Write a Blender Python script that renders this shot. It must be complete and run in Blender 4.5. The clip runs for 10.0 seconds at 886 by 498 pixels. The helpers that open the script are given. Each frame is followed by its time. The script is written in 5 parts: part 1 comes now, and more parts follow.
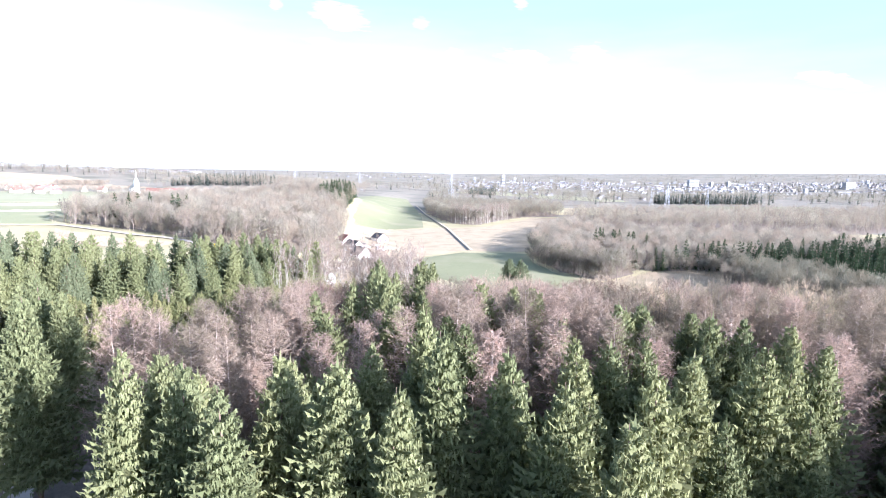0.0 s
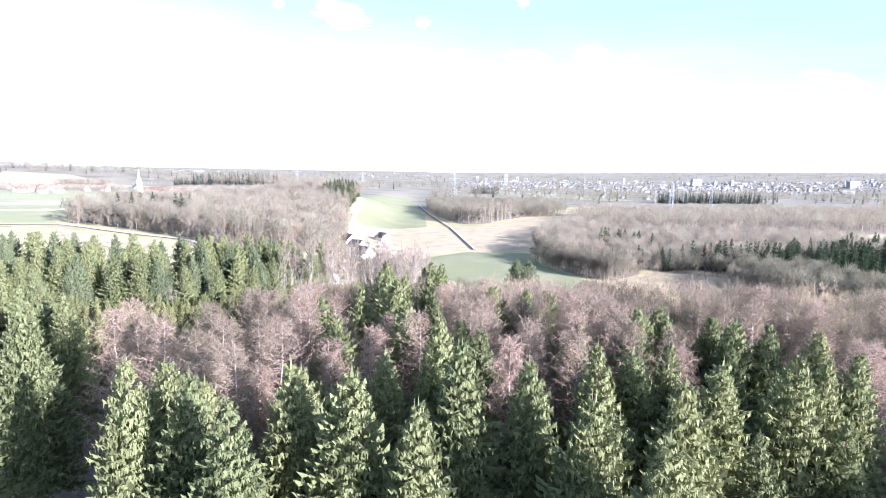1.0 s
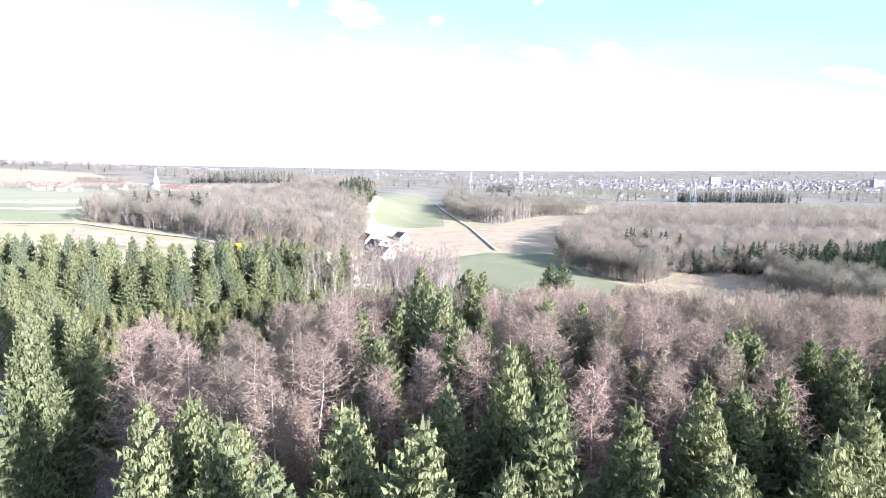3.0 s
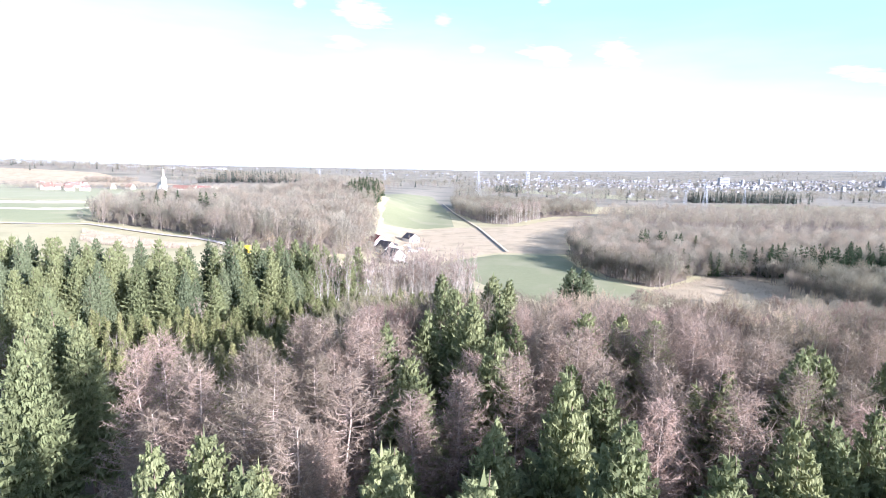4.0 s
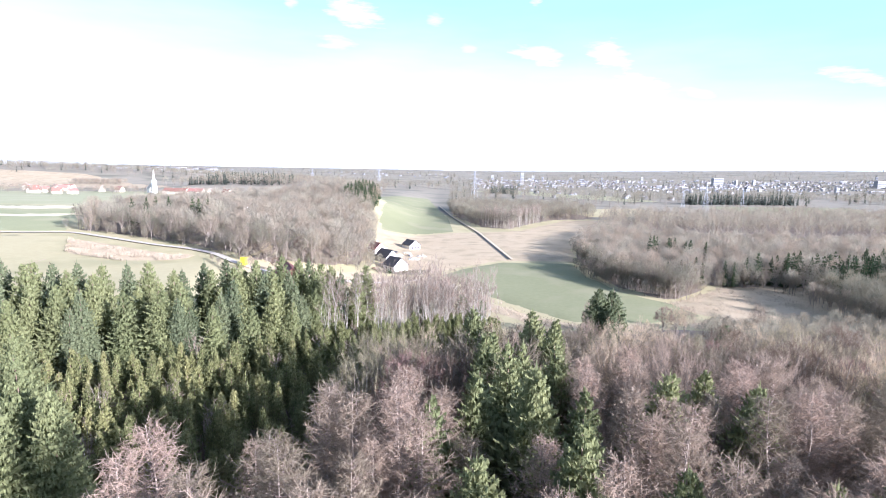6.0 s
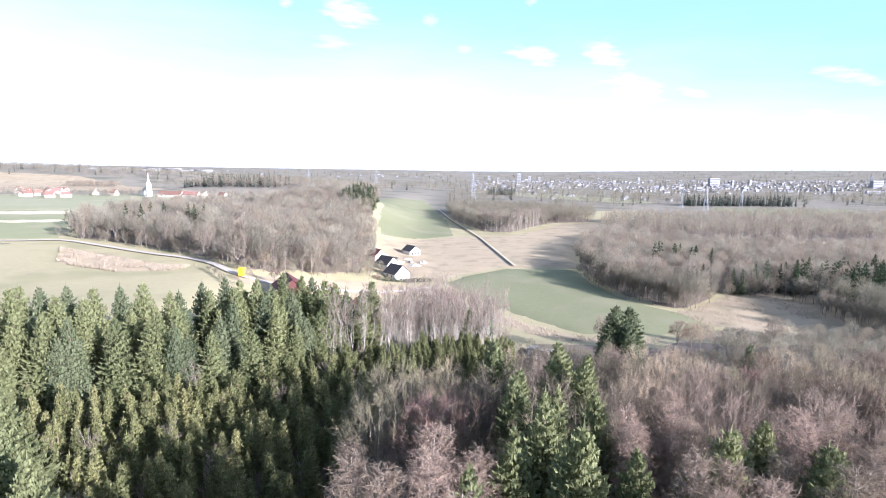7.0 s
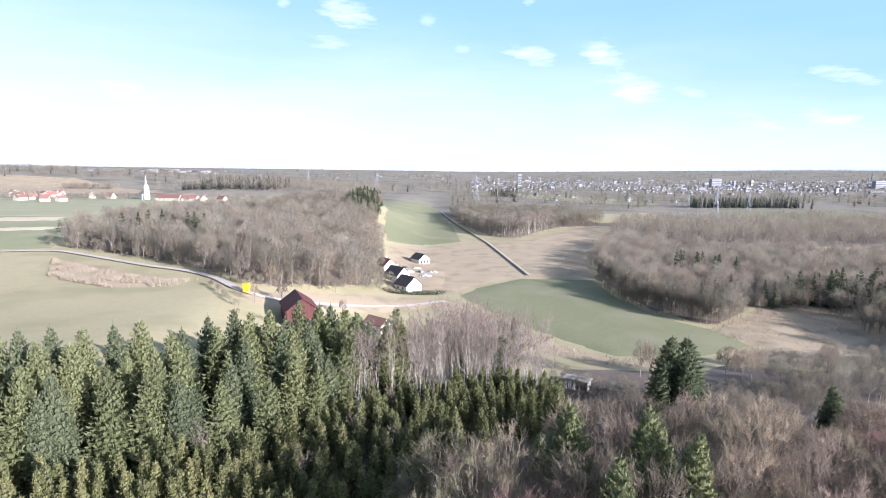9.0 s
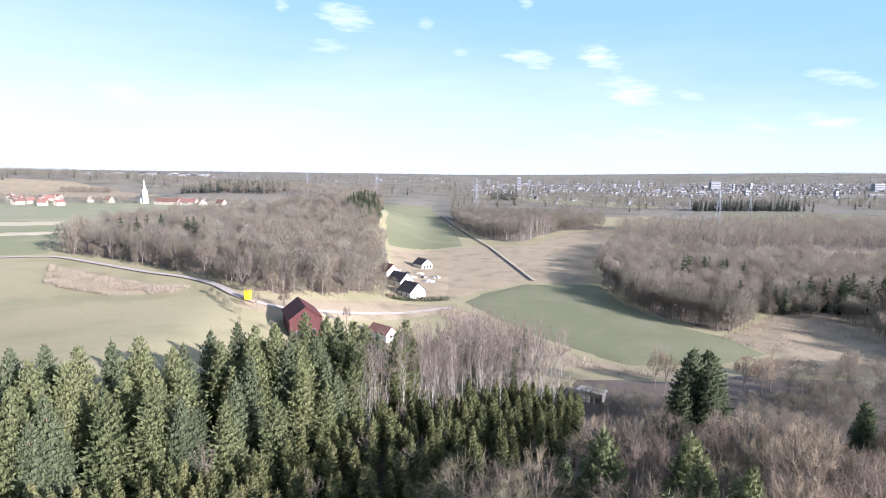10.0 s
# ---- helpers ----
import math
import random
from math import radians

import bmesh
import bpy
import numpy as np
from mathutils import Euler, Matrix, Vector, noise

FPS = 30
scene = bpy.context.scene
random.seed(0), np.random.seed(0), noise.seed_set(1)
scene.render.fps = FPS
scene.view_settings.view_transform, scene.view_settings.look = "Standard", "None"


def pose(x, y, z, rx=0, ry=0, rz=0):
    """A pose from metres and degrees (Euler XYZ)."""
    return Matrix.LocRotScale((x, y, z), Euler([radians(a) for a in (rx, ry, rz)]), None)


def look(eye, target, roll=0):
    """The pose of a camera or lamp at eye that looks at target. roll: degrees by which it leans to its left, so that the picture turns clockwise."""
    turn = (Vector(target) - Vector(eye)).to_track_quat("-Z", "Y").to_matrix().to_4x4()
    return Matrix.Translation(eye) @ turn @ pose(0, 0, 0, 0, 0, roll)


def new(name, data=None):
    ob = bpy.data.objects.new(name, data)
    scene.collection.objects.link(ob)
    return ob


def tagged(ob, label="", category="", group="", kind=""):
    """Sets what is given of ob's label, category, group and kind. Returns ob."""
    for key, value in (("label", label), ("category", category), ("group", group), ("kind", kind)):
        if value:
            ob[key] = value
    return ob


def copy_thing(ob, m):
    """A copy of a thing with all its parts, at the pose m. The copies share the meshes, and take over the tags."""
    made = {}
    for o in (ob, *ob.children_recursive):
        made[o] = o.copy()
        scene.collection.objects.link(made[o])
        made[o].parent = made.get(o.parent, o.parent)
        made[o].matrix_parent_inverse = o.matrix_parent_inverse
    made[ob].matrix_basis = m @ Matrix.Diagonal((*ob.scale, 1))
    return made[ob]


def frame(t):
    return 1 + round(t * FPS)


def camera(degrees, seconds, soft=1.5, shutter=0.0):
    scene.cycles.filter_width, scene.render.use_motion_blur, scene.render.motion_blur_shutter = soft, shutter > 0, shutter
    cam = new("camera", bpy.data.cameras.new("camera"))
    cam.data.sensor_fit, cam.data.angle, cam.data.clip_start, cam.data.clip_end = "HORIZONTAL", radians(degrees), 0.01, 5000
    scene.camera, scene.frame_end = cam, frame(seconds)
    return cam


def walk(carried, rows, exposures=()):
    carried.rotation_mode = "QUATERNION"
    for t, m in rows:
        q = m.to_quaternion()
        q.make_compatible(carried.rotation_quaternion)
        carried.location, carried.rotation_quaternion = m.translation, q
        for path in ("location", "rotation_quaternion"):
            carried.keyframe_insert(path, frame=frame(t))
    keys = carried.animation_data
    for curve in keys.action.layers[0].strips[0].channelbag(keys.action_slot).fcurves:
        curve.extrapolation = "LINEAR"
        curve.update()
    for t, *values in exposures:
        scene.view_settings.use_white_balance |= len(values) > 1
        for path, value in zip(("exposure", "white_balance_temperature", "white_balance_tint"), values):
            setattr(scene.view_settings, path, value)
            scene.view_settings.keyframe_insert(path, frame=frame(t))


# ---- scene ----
cam = camera(77.82, 10.0, soft=1.0)
PATH = [
    (0, look((29.87, -54.76, 52.84), (32.11, 143.26, 24.82), 0.95)),
    (0.5, look((29.30, -53.81, 52.84), (30.94, 144.19, 24.69), 0.99)),
    (1, look((28.57, -52.61, 52.86), (30.04, 145.37, 24.52), 0.94)),
    (1.5, look((27.63, -50.93, 52.87), (28.66, 147.02, 24.38), 0.93)),
    (2, look((26.59, -49.11, 52.90), (26.70, 148.82, 24.23), 0.90)),
    (2.5, look((25.22, -46.81, 52.93), (23.77, 151.09, 24.00), 0.90)),
    (4, look((20.69, -38.93, 53.22), (15.37, 158.86, 24.06), 1.00)),
    (4.5, look((19.00, -35.91, 53.38), (14.32, 161.90, 24.23), 1.04)),
    (5, look((17.48, -32.99, 53.69), (13.41, 164.83, 24.49), 1.03)),
    (5.5, look((15.81, -29.68, 54.87), (12.41, 168.15, 25.69), 1.02)),
    (7, look((10.80, -19.78, 59.01), (9.66, 178.09, 29.92), 0.83)),
    (7.5, look((8.76, -15.88, 60.40), (7.96, 182.00, 31.31), 0.78)),
    (8, look((6.86, -12.30, 61.30), (6.08, 185.56, 32.15), 0.75)),
    (8.5, look((4.71, -8.29, 61.68), (3.79, 189.54, 32.33), 0.75)),
    (9, look((2.81, -4.75, 62.03), (2.32, 193.12, 32.95), 0.73)),
    (9.5, look((1.14, -1.85, 62.39), (1.22, 196.09, 33.72), 0.73)),
    (10, look((0.00, -0.00, 62.51), (0.00, 198.03, 34.52), 0.68)),
]
walk(cam, PATH, [(0.0, 2.2, 5370, 18), (4.0, 2.04, 5410, 18), (7.0, 1.75, 5490, 18), (10.0, 1.31, 5600, 18)])

# ---------------------------------------------------------------- light
SUN_TO = Vector((0.79, -0.61, 0.0)).normalized()
SUN_EL = radians(16.8)
SUN_DIR = Vector((SUN_TO.x * math.cos(SUN_EL), SUN_TO.y * math.cos(SUN_EL), math.sin(SUN_EL)))

sun = new("sun", bpy.data.lights.new("sun", "SUN"))
sun.data.energy, sun.data.angle, sun.data.color = 5.0, radians(0.6), (1.0, 0.925, 0.85)
sun.matrix_world = look((0, 0, 900), Vector((0, 0, 900)) - SUN_DIR)


def node(tree, kind, **values):
    """A shader node with the given input values."""
    n = tree.nodes.new(kind)
    for k, v in values.items():
        n.inputs[k].default_value = v
    return n


def make_world():
    world = bpy.data.worlds.new("winter_sky")
    scene.world = world
    world.use_nodes = True
    nt = world.node_tree
    nt.nodes.clear()
    L = nt.links.new
    out = nt.nodes.new("ShaderNodeOutputWorld")
    bg = nt.nodes.new("ShaderNodeBackground")
    bg.inputs["Strength"].default_value = SKY
    sky = nt.nodes.new("ShaderNodeTexSky")
    sky.sky_type, sky.sun_disc = "NISHITA", False
    sky.sun_elevation, sky.sun_rotation = SUN_EL, math.atan2(SUN_TO.x, SUN_TO.y)
    sky.air_density, sky.dust_density, sky.ozone_density = 0.45, 0.5, 3.0
    tc = nt.nodes.new("ShaderNodeTexCoord")
    sep = nt.nodes.new("ShaderNodeSeparateXYZ")
    L(tc.outputs["Generated"], sep.inputs[0])

    def m(op, a, b=None, clamp=False):
        n = nt.nodes.new("ShaderNodeMath")
        n.operation, n.use_clamp = op, clamp
        for i, v in enumerate((a, b)):
            if v is None:
                continue
            if isinstance(v, (int, float)):
                n.inputs[i].default_value = v
            else:
                L(v, n.inputs[i])
        return n.outputs[0]

    X, Y, Z = sep.outputs
    # thin high haze: thick over the horizon and towards the west, thinning upwards and eastwards
    nz = node(nt, "ShaderNodeTexNoise", Scale=2.2, Detail=5.0, Roughness=0.55)
    mp = nt.nodes.new("ShaderNodeMapping")
    mp.inputs["Scale"].default_value = (1.0, 1.0, 5.0)
    L(tc.outputs["Generated"], mp.inputs[0])
    L(mp.outputs[0], nz.inputs["Vector"])
    lift = m("SUBTRACT", HAZE_A, m("MULTIPLY", Z, HAZE_Z))
    lift = m("SUBTRACT", lift, m("MULTIPLY", X, HAZE_X))
    lift = m("ADD", lift, m("MULTIPLY", m("SUBTRACT", nz.outputs["Fac"], 0.5), 0.5))
    ss = nt.nodes.new("ShaderNodeMapRange")
    ss.interpolation_type = "SMOOTHSTEP"
    L(lift, ss.inputs["Value"])
    # small fair-weather clouds, each a direction (x / y, z / y) with its half sizes and strength
    u = m("DIVIDE", X, m("MAXIMUM", Y, 0.05))
    v = m("DIVIDE", Z, m("MAXIMUM", Y, 0.05))
    nz2 = node(nt, "ShaderNodeTexNoise", Scale=18.0, Detail=6.0, Roughness=0.6)
    L(mp.outputs[0], nz2.inputs["Vector"])
    wob = m("MULTIPLY", m("SUBTRACT", nz2.outputs["Fac"], 0.5), 5.0)
    total = None
    for cu, cv, su, sv, k in CLOUDS:
        du = m("DIVIDE", m("SUBTRACT", u, cu), su)
        dv = m("DIVIDE", m("SUBTRACT", v, m("ADD", cv, m("MULTIPLY", m("SUBTRACT", u, cu), -0.15))), sv)
        d2 = m("ADD", m("MULTIPLY", du, du), m("MULTIPLY", dv, dv))
        one = m("MULTIPLY", m("SUBTRACT", m("ADD", 1.0, wob), d2), k * 0.55, True)
        one = m("MAXIMUM", one, 0.0)
        total = one if total is None else m("MAXIMUM", total, one)
    front = m("GREATER_THAN", Y, 0.2)
    total = m("MULTIPLY", total, front, True)
    mix = nt.nodes.new("ShaderNodeMix")
    mix.data_type = "RGBA"
    L(m("MULTIPLY", ss.outputs[0], 0.93), mix.inputs["Factor"])
    veil = nt.nodes.new("ShaderNodeMix")
    veil.data_type = "RGBA"
    fade = nt.nodes.new("ShaderNodeMapRange")
    fade.interpolation_type = "SMOOTHSTEP"
    fade.inputs["From Min"].default_value, fade.inputs["From Max"].default_value = 0.30, 0.48
    fade.inputs["To Min"].default_value, fade.inputs["To Max"].default_value = 0.74, 0.08
    L(Z, fade.inputs["Value"])
    L(fade.outputs[0], veil.inputs["Factor"])
    L(sky.outputs[0], veil.inputs["A"])
    veil.inputs["B"].default_value = VEIL_COL
    L(veil.outputs["Result"], mix.inputs["A"])
    mix.inputs["B"].default_value = HAZE_COL
    mix2 = nt.nodes.new("ShaderNodeMix")
    mix2.data_type = "RGBA"
    L(m("MULTIPLY", total, 0.8), mix2.inputs["Factor"])
    L(mix.outputs["Result"], mix2.inputs["A"])
    mix2.inputs["B"].default_value = CLOUD_COL
    # broad haze glow round the unseen sun, added to fill the shaded sides
    dot = nt.nodes.new("ShaderNodeVectorMath")
    dot.operation = "DOT_PRODUCT"
    L(tc.outputs["Generated"], dot.inputs[0])
    dot.inputs[1].default_value = SUN_DIR
    glow = m("MULTIPLY", m("POWER", m("MAXIMUM", dot.outputs["Value"], 0.0), 3.0), FILL_GLOW)
    add = nt.nodes.new("ShaderNodeMix")
    add.data_type, add.blend_type = "RGBA", "ADD"
    add.inputs["Factor"].default_value = 1.0
    tint = nt.nodes.new("ShaderNodeMix")
    tint.data_type, tint.blend_type = "RGBA", "MULTIPLY"
    tint.inputs["Factor"].default_value = 1.0
    tint.inputs["A"].default_value = (0.94, 0.98, 1.08, 1)
    L(glow, tint.inputs["B"])
    L(mix2.outputs["Result"], add.inputs["A"])
    L(tint.outputs["Result"], add.inputs["B"])
    L(add.outputs["Result"], bg.inputs["Color"])
    L(bg.outputs[0], out.inputs[0])


SKY = 0.052
FILL_GLOW = 11.0
HAZE_A, HAZE_Z, HAZE_X = 0.92, 3.1, 0.24
HAZE_COL = (8.9, 9.4, 9.9, 1)
CLOUD_COL = (10.4, 10.6, 10.8, 1)
VEIL_COL = (4.4, 7.2, 9.1, 1)
CLOUDS = [(-0.174, 0.264, 0.049, 0.023, 0.9), (-0.033, 0.254, 0.014, 0.012, 0.5), (0.140, 0.288, 0.014, 0.012, 0.9), (0.149, 0.198, 0.049, 0.016, 0.9), (0.271, 0.199, 0.041, 0.025, 0.8), (0.332, 0.143, 0.057, 0.025, 0.8), (0.699, 0.170, 0.072, 0.016, 0.8), (0.690, 0.094, 0.075, 0.014, 0.8), (0.56, 0.086, 0.07, 0.012, 0.6), (0.40, 0.072, 0.09, 0.006, 0.4), (-0.206, 0.212, 0.041, 0.012, 0.5), (-0.583, 0.128, 0.051, 0.019, 0.4), (-0.283, 0.281, 0.014, 0.010, 0.7), (0.024, 0.208, 0.014, 0.008, 0.4), (0.427, 0.139, 0.031, 0.010, 0.4)]
make_world()

# ---------------------------------------------------------------- materials


def material(name, base, alt, scale=0.3, rough=0.9, fine=6.0, bump=0.0, per_object=0.0, per_island=0.0, metal=0.0, spec=0.3, third=None, stretch=(1, 1, 1), thin=0.0):
    """Two-scale mottled surface: base and alt mixed by a broad and a fine noise, with optional piece-by-piece variation."""
    mt = bpy.data.materials.new(name)
    mt.use_nodes = True
    nt = mt.node_tree
    L = nt.links.new
    bsdf = nt.nodes["Principled BSDF"]
    bsdf.inputs["Roughness"].default_value = rough
    bsdf.inputs["Metallic"].default_value = metal
    bsdf.inputs["Specular IOR Level"].default_value = spec
    tc = nt.nodes.new("ShaderNodeTexCoord")
    mp = nt.nodes.new("ShaderNodeMapping")
    mp.inputs["Scale"].default_value = stretch
    L(tc.outputs["Object"], mp.inputs[0])
    n1 = node(nt, "ShaderNodeTexNoise", Scale=scale, Detail=3.0, Roughness=0.6)
    n2 = node(nt, "ShaderNodeTexNoise", Scale=fine, Detail=4.0, Roughness=0.65)
    L(mp.outputs[0], n1.inputs["Vector"])
    L(mp.outputs[0], n2.inputs["Vector"])
    add = nt.nodes.new("ShaderNodeMath")
    add.operation = "ADD"
    L(n1.outputs["Fac"], add.inputs[0])
    L(n2.outputs["Fac"], add.inputs[1])
    rng = nt.nodes.new("ShaderNodeMapRange")
    rng.inputs["From Min"].default_value, rng.inputs["From Max"].default_value = 0.72, 1.28
    L(add.outputs[0], rng.inputs["Value"])
    mix = nt.nodes.new("ShaderNodeMix")
    mix.data_type = "RGBA"
    L(rng.outputs[0], mix.inputs["Factor"])
    mix.inputs["A"].default_value = (*base, 1)
    mix.inputs["B"].default_value = (*alt, 1)
    col = mix.outputs["Result"]
    if third:
        n3 = node(nt, "ShaderNodeTexNoise", Scale=scale * 2.7, Detail=2.0, Roughness=0.5)
        L(mp.outputs[0], n3.inputs["Vector"])
        r3 = nt.nodes.new("ShaderNodeMapRange")
        r3.inputs["From Min"].default_value, r3.inputs["From Max"].default_value = 0.5, 0.68
        L(n3.outputs["Fac"], r3.inputs["Value"])
        mx = nt.nodes.new("ShaderNodeMix")
        mx.data_type = "RGBA"
        L(r3.outputs[0], mx.inputs["Factor"])
        L(col, mx.inputs["A"])
        mx.inputs["B"].default_value = (*third, 1)
        col = mx.outputs["Result"]
    for amount, kind in ((per_object, "ShaderNodeObjectInfo"), (per_island, "ShaderNodeNewGeometry")):
        if not amount:
            continue
        src = nt.nodes.new(kind)
        hs = nt.nodes.new("ShaderNodeHueSaturation")
        rn = nt.nodes.new("ShaderNodeMapRange")
        rn.inputs["To Min"].default_value, rn.inputs["To Max"].default_value = 1 - amount, 1 + amount
        L(src.outputs["Random" if kind == "ShaderNodeObjectInfo" else "Random Per Island"], rn.inputs["Value"])
        L(rn.outputs[0], hs.inputs["Value"])
        if kind == "ShaderNodeObjectInfo":
            rh = nt.nodes.new("ShaderNodeMapRange")
            rh.inputs["To Min"].default_value, rh.inputs["To Max"].default_value = 0.5 + amount * 0.06, 0.5 - amount * 0.06
            L(src.outputs["Random"], rh.inputs["Value"])
            L(rh.outputs[0], hs.inputs["Hue"])
        L(col, hs.inputs["Color"])
        col = hs.outputs[0]
    L(col, bsdf.inputs["Base Color"])
    if thin:
        tl = nt.nodes.new("ShaderNodeBsdfTranslucent")
        ms = nt.nodes.new("ShaderNodeMixShader")
        ms.inputs[0].default_value = thin
        L(col, tl.inputs["Color"])
        L(bsdf.outputs[0], ms.inputs[1])
        L(tl.outputs[0], ms.inputs[2])
        L(ms.outputs[0], nt.nodes["Material Output"].inputs["Surface"])
    if bump:
        bp = nt.nodes.new("ShaderNodeBump")
        bp.inputs["Strength"].default_value = bump
        bp.inputs["Distance"].default_value = 0.3
        L(n2.outputs["Fac"], bp.inputs["Height"])
        L(bp.outputs[0], bsdf.inputs["Normal"])
    return mt


M_LITTER = material("leaf_litter", (0.17, 0.13, 0.10), (0.25, 0.20, 0.15), 0.08, fine=1.2, bump=0.5)
M_GRASS_GREEN = material("winter_wheat", (0.2, 0.202, 0.105), (0.24, 0.238, 0.128), 0.012, fine=0.5, bump=0.2, third=(0.26, 0.245, 0.145))
M_GRASS_WEST = material("west_wheat", (0.245, 0.25, 0.13), (0.295, 0.295, 0.16), 0.012, fine=0.5, bump=0.2, third=(0.32, 0.3, 0.175))
M_GRASS_PALE = material("pale_pasture", (0.375, 0.32, 0.178), (0.425, 0.368, 0.215), 0.015, fine=0.5, bump=0.2, third=(0.33, 0.295, 0.16))
M_TAN = material("dry_meadow", (0.385, 0.298, 0.188), (0.455, 0.362, 0.242), 0.03, fine=0.7, bump=0.4, third=(0.32, 0.262, 0.165))
M_GRASS_SLOPE = material("slope_pasture", (0.305, 0.3, 0.17), (0.35, 0.34, 0.2), 0.012, fine=0.4, bump=0.2, third=(0.37, 0.34, 0.215))
M_STUBBLE = material("stubble_strip", (0.522, 0.441, 0.294), (0.594, 0.513, 0.361), 0.03, fine=0.8)
M_FAR_GROUND = material("far_farmland", (0.225, 0.195, 0.145), (0.285, 0.25, 0.19), 0.004, fine=0.03, third=(0.16, 0.15, 0.105))
M_GRAVEL = material("pale_gravel", (0.468, 0.405, 0.342), (0.558, 0.495, 0.427), 0.2, fine=3.0, bump=0.2)
M_WATER = material("ditch_mud", (0.03, 0.03, 0.03), (0.05, 0.045, 0.035), 0.3, rough=0.5)
M_REED = material("dry_reed", (0.27, 0.22, 0.155), (0.35, 0.29, 0.215), 0.1, fine=3.0, per_island=0.25)
M_NEEDLE = material("spruce_needles", (0.197, 0.215, 0.095), (0.270, 0.281, 0.137), 0.15, fine=1.6, per_object=0.16, per_island=0.22, rough=0.85, spec=0.3, thin=0.45)
M_NEEDLE_BLUE = material("fir_needles", (0.140, 0.165, 0.085), (0.201, 0.222, 0.125), 0.15, fine=1.6, per_object=0.15, per_island=0.22, rough=0.85, spec=0.3, thin=0.45)
M_NEEDLE_DARK = material("far_spruce_needles", (0.035, 0.055, 0.025), (0.06, 0.085, 0.035), 0.1, fine=0.8, per_object=0.2, per_island=0.3, rough=0.8, thin=0.32)
M_NEEDLE_YOUNG = material("young_spruce_needles", (0.194, 0.201, 0.084), (0.274, 0.270, 0.118), 0.2, fine=1.8, per_object=0.25, per_island=0.3, rough=0.85, spec=0.3, thin=0.45)
M_BARK_SPRUCE = material("spruce_bark", (0.16, 0.11, 0.08), (0.25, 0.19, 0.14), 0.6, fine=6.0, bump=0.5)
M_BARK_PALE = material("larch_bark", (0.36, 0.28, 0.23), (0.46, 0.38, 0.32), 0.6, fine=6.0, bump=0.4)
M_BOUGH_LARCH = material("larch_boughs", (0.22, 0.165, 0.135), (0.31, 0.24, 0.20), 0.6, fine=6.0)
# paler and greyer than far_spruce_needles: distance haze put into the colour
M_NEEDLE_HAZED = material("hazed_conifer_needles", (0.075, 0.09, 0.07), (0.11, 0.125, 0.10), 0.05, fine=0.4, per_object=0.2, per_island=0.25, rough=0.85, thin=0.32)
M_BARK_BIRCH = material("birch_bark", (0.36, 0.32, 0.27), (0.48, 0.44, 0.38), 0.6, fine=5.0, third=(0.22, 0.19, 0.16))
M_BARK_GREY = material("beech_bark", (0.180, 0.146, 0.116), (0.270, 0.224, 0.185), 0.5, fine=5.0, bump=0.4)
M_TWIG_PINK = material("larch_twigs", (0.265, 0.198, 0.146), (0.39, 0.31, 0.233), 0.2, fine=2.0, per_object=0.28, per_island=0.25, thin=0.45)
M_TWIG_BROWN = material("bare_twigs", (0.212, 0.166, 0.120), (0.363, 0.292, 0.217), 0.2, fine=2.0, per_object=0.32, per_island=0.25, thin=0.45)
M_TWIG_TAN = material("tan_bare_twigs", (0.302, 0.248, 0.153), (0.444, 0.370, 0.250), 0.2, fine=2.0, per_object=0.3, per_island=0.25, thin=0.45)
M_TWIG_RED = material("reddish_bare_twigs", (0.194, 0.124, 0.097), (0.293, 0.202, 0.160), 0.2, fine=2.0, per_object=0.3, per_island=0.25, thin=0.45)
M_TWIG_FAR = material("far_bare_twigs", (0.172, 0.155, 0.113), (0.266, 0.243, 0.185), 0.05, fine=0.5, per_object=0.3, per_island=0.12, thin=0.45)
M_TWIG_FAR_WARM = material("far_warm_twigs", (0.200, 0.169, 0.118), (0.303, 0.260, 0.189), 0.05, fine=0.5, per_object=0.3, per_island=0.12, thin=0.45)
M_TWIG_FAR_PALE = material("far_pale_twigs", (0.233, 0.216, 0.152), (0.348, 0.320, 0.237), 0.05, fine=0.5, per_object=0.3, per_island=0.12, thin=0.45)
M_TWIG_BIRCH = material("birch_twigs", (0.279, 0.216, 0.166), (0.360, 0.285, 0.230), 0.2, fine=2.0, per_object=0.15, per_island=0.25, thin=0.45)
M_WALL_WHITE = material("white_render", (0.74, 0.72, 0.68), (0.82, 0.80, 0.77), 0.3, fine=3.0)
M_WALL_CREAM = material("cream_render", (0.527, 0.468, 0.374), (0.595, 0.535, 0.442), 0.3, fine=3.0)
M_ROOF_DARK = material("slate_roof", (0.045, 0.042, 0.045), (0.075, 0.07, 0.07), 0.4, fine=4.0, rough=0.6)
M_ROOF_RED = material("clay_tile_roof", (0.2, 0.1, 0.078), (0.27, 0.145, 0.115), 0.4, fine=4.0, per_object=0.15)
M_ROOF_MAROON = material("maroon_sheet_roof", (0.1, 0.03, 0.028), (0.145, 0.045, 0.038), 0.4, fine=3.0, rough=0.6)
M_WOOD = material("weathered_boards", (0.25, 0.16, 0.11), (0.34, 0.24, 0.17), 0.5, fine=4.0)
M_BARNWOOD = material("red_brown_barn_boards", (0.08, 0.03, 0.027), (0.12, 0.045, 0.04), 0.5, fine=4.0, stretch=(6, 6, 0.5))
M_WOOD_GREY = material("grey_boards", (0.36, 0.33, 0.29), (0.46, 0.43, 0.38), 0.5, fine=4.0)
M_GLASS = material("window_glass", (0.03, 0.035, 0.045), (0.05, 0.055, 0.065), 0.5, rough=0.15, spec=0.6)
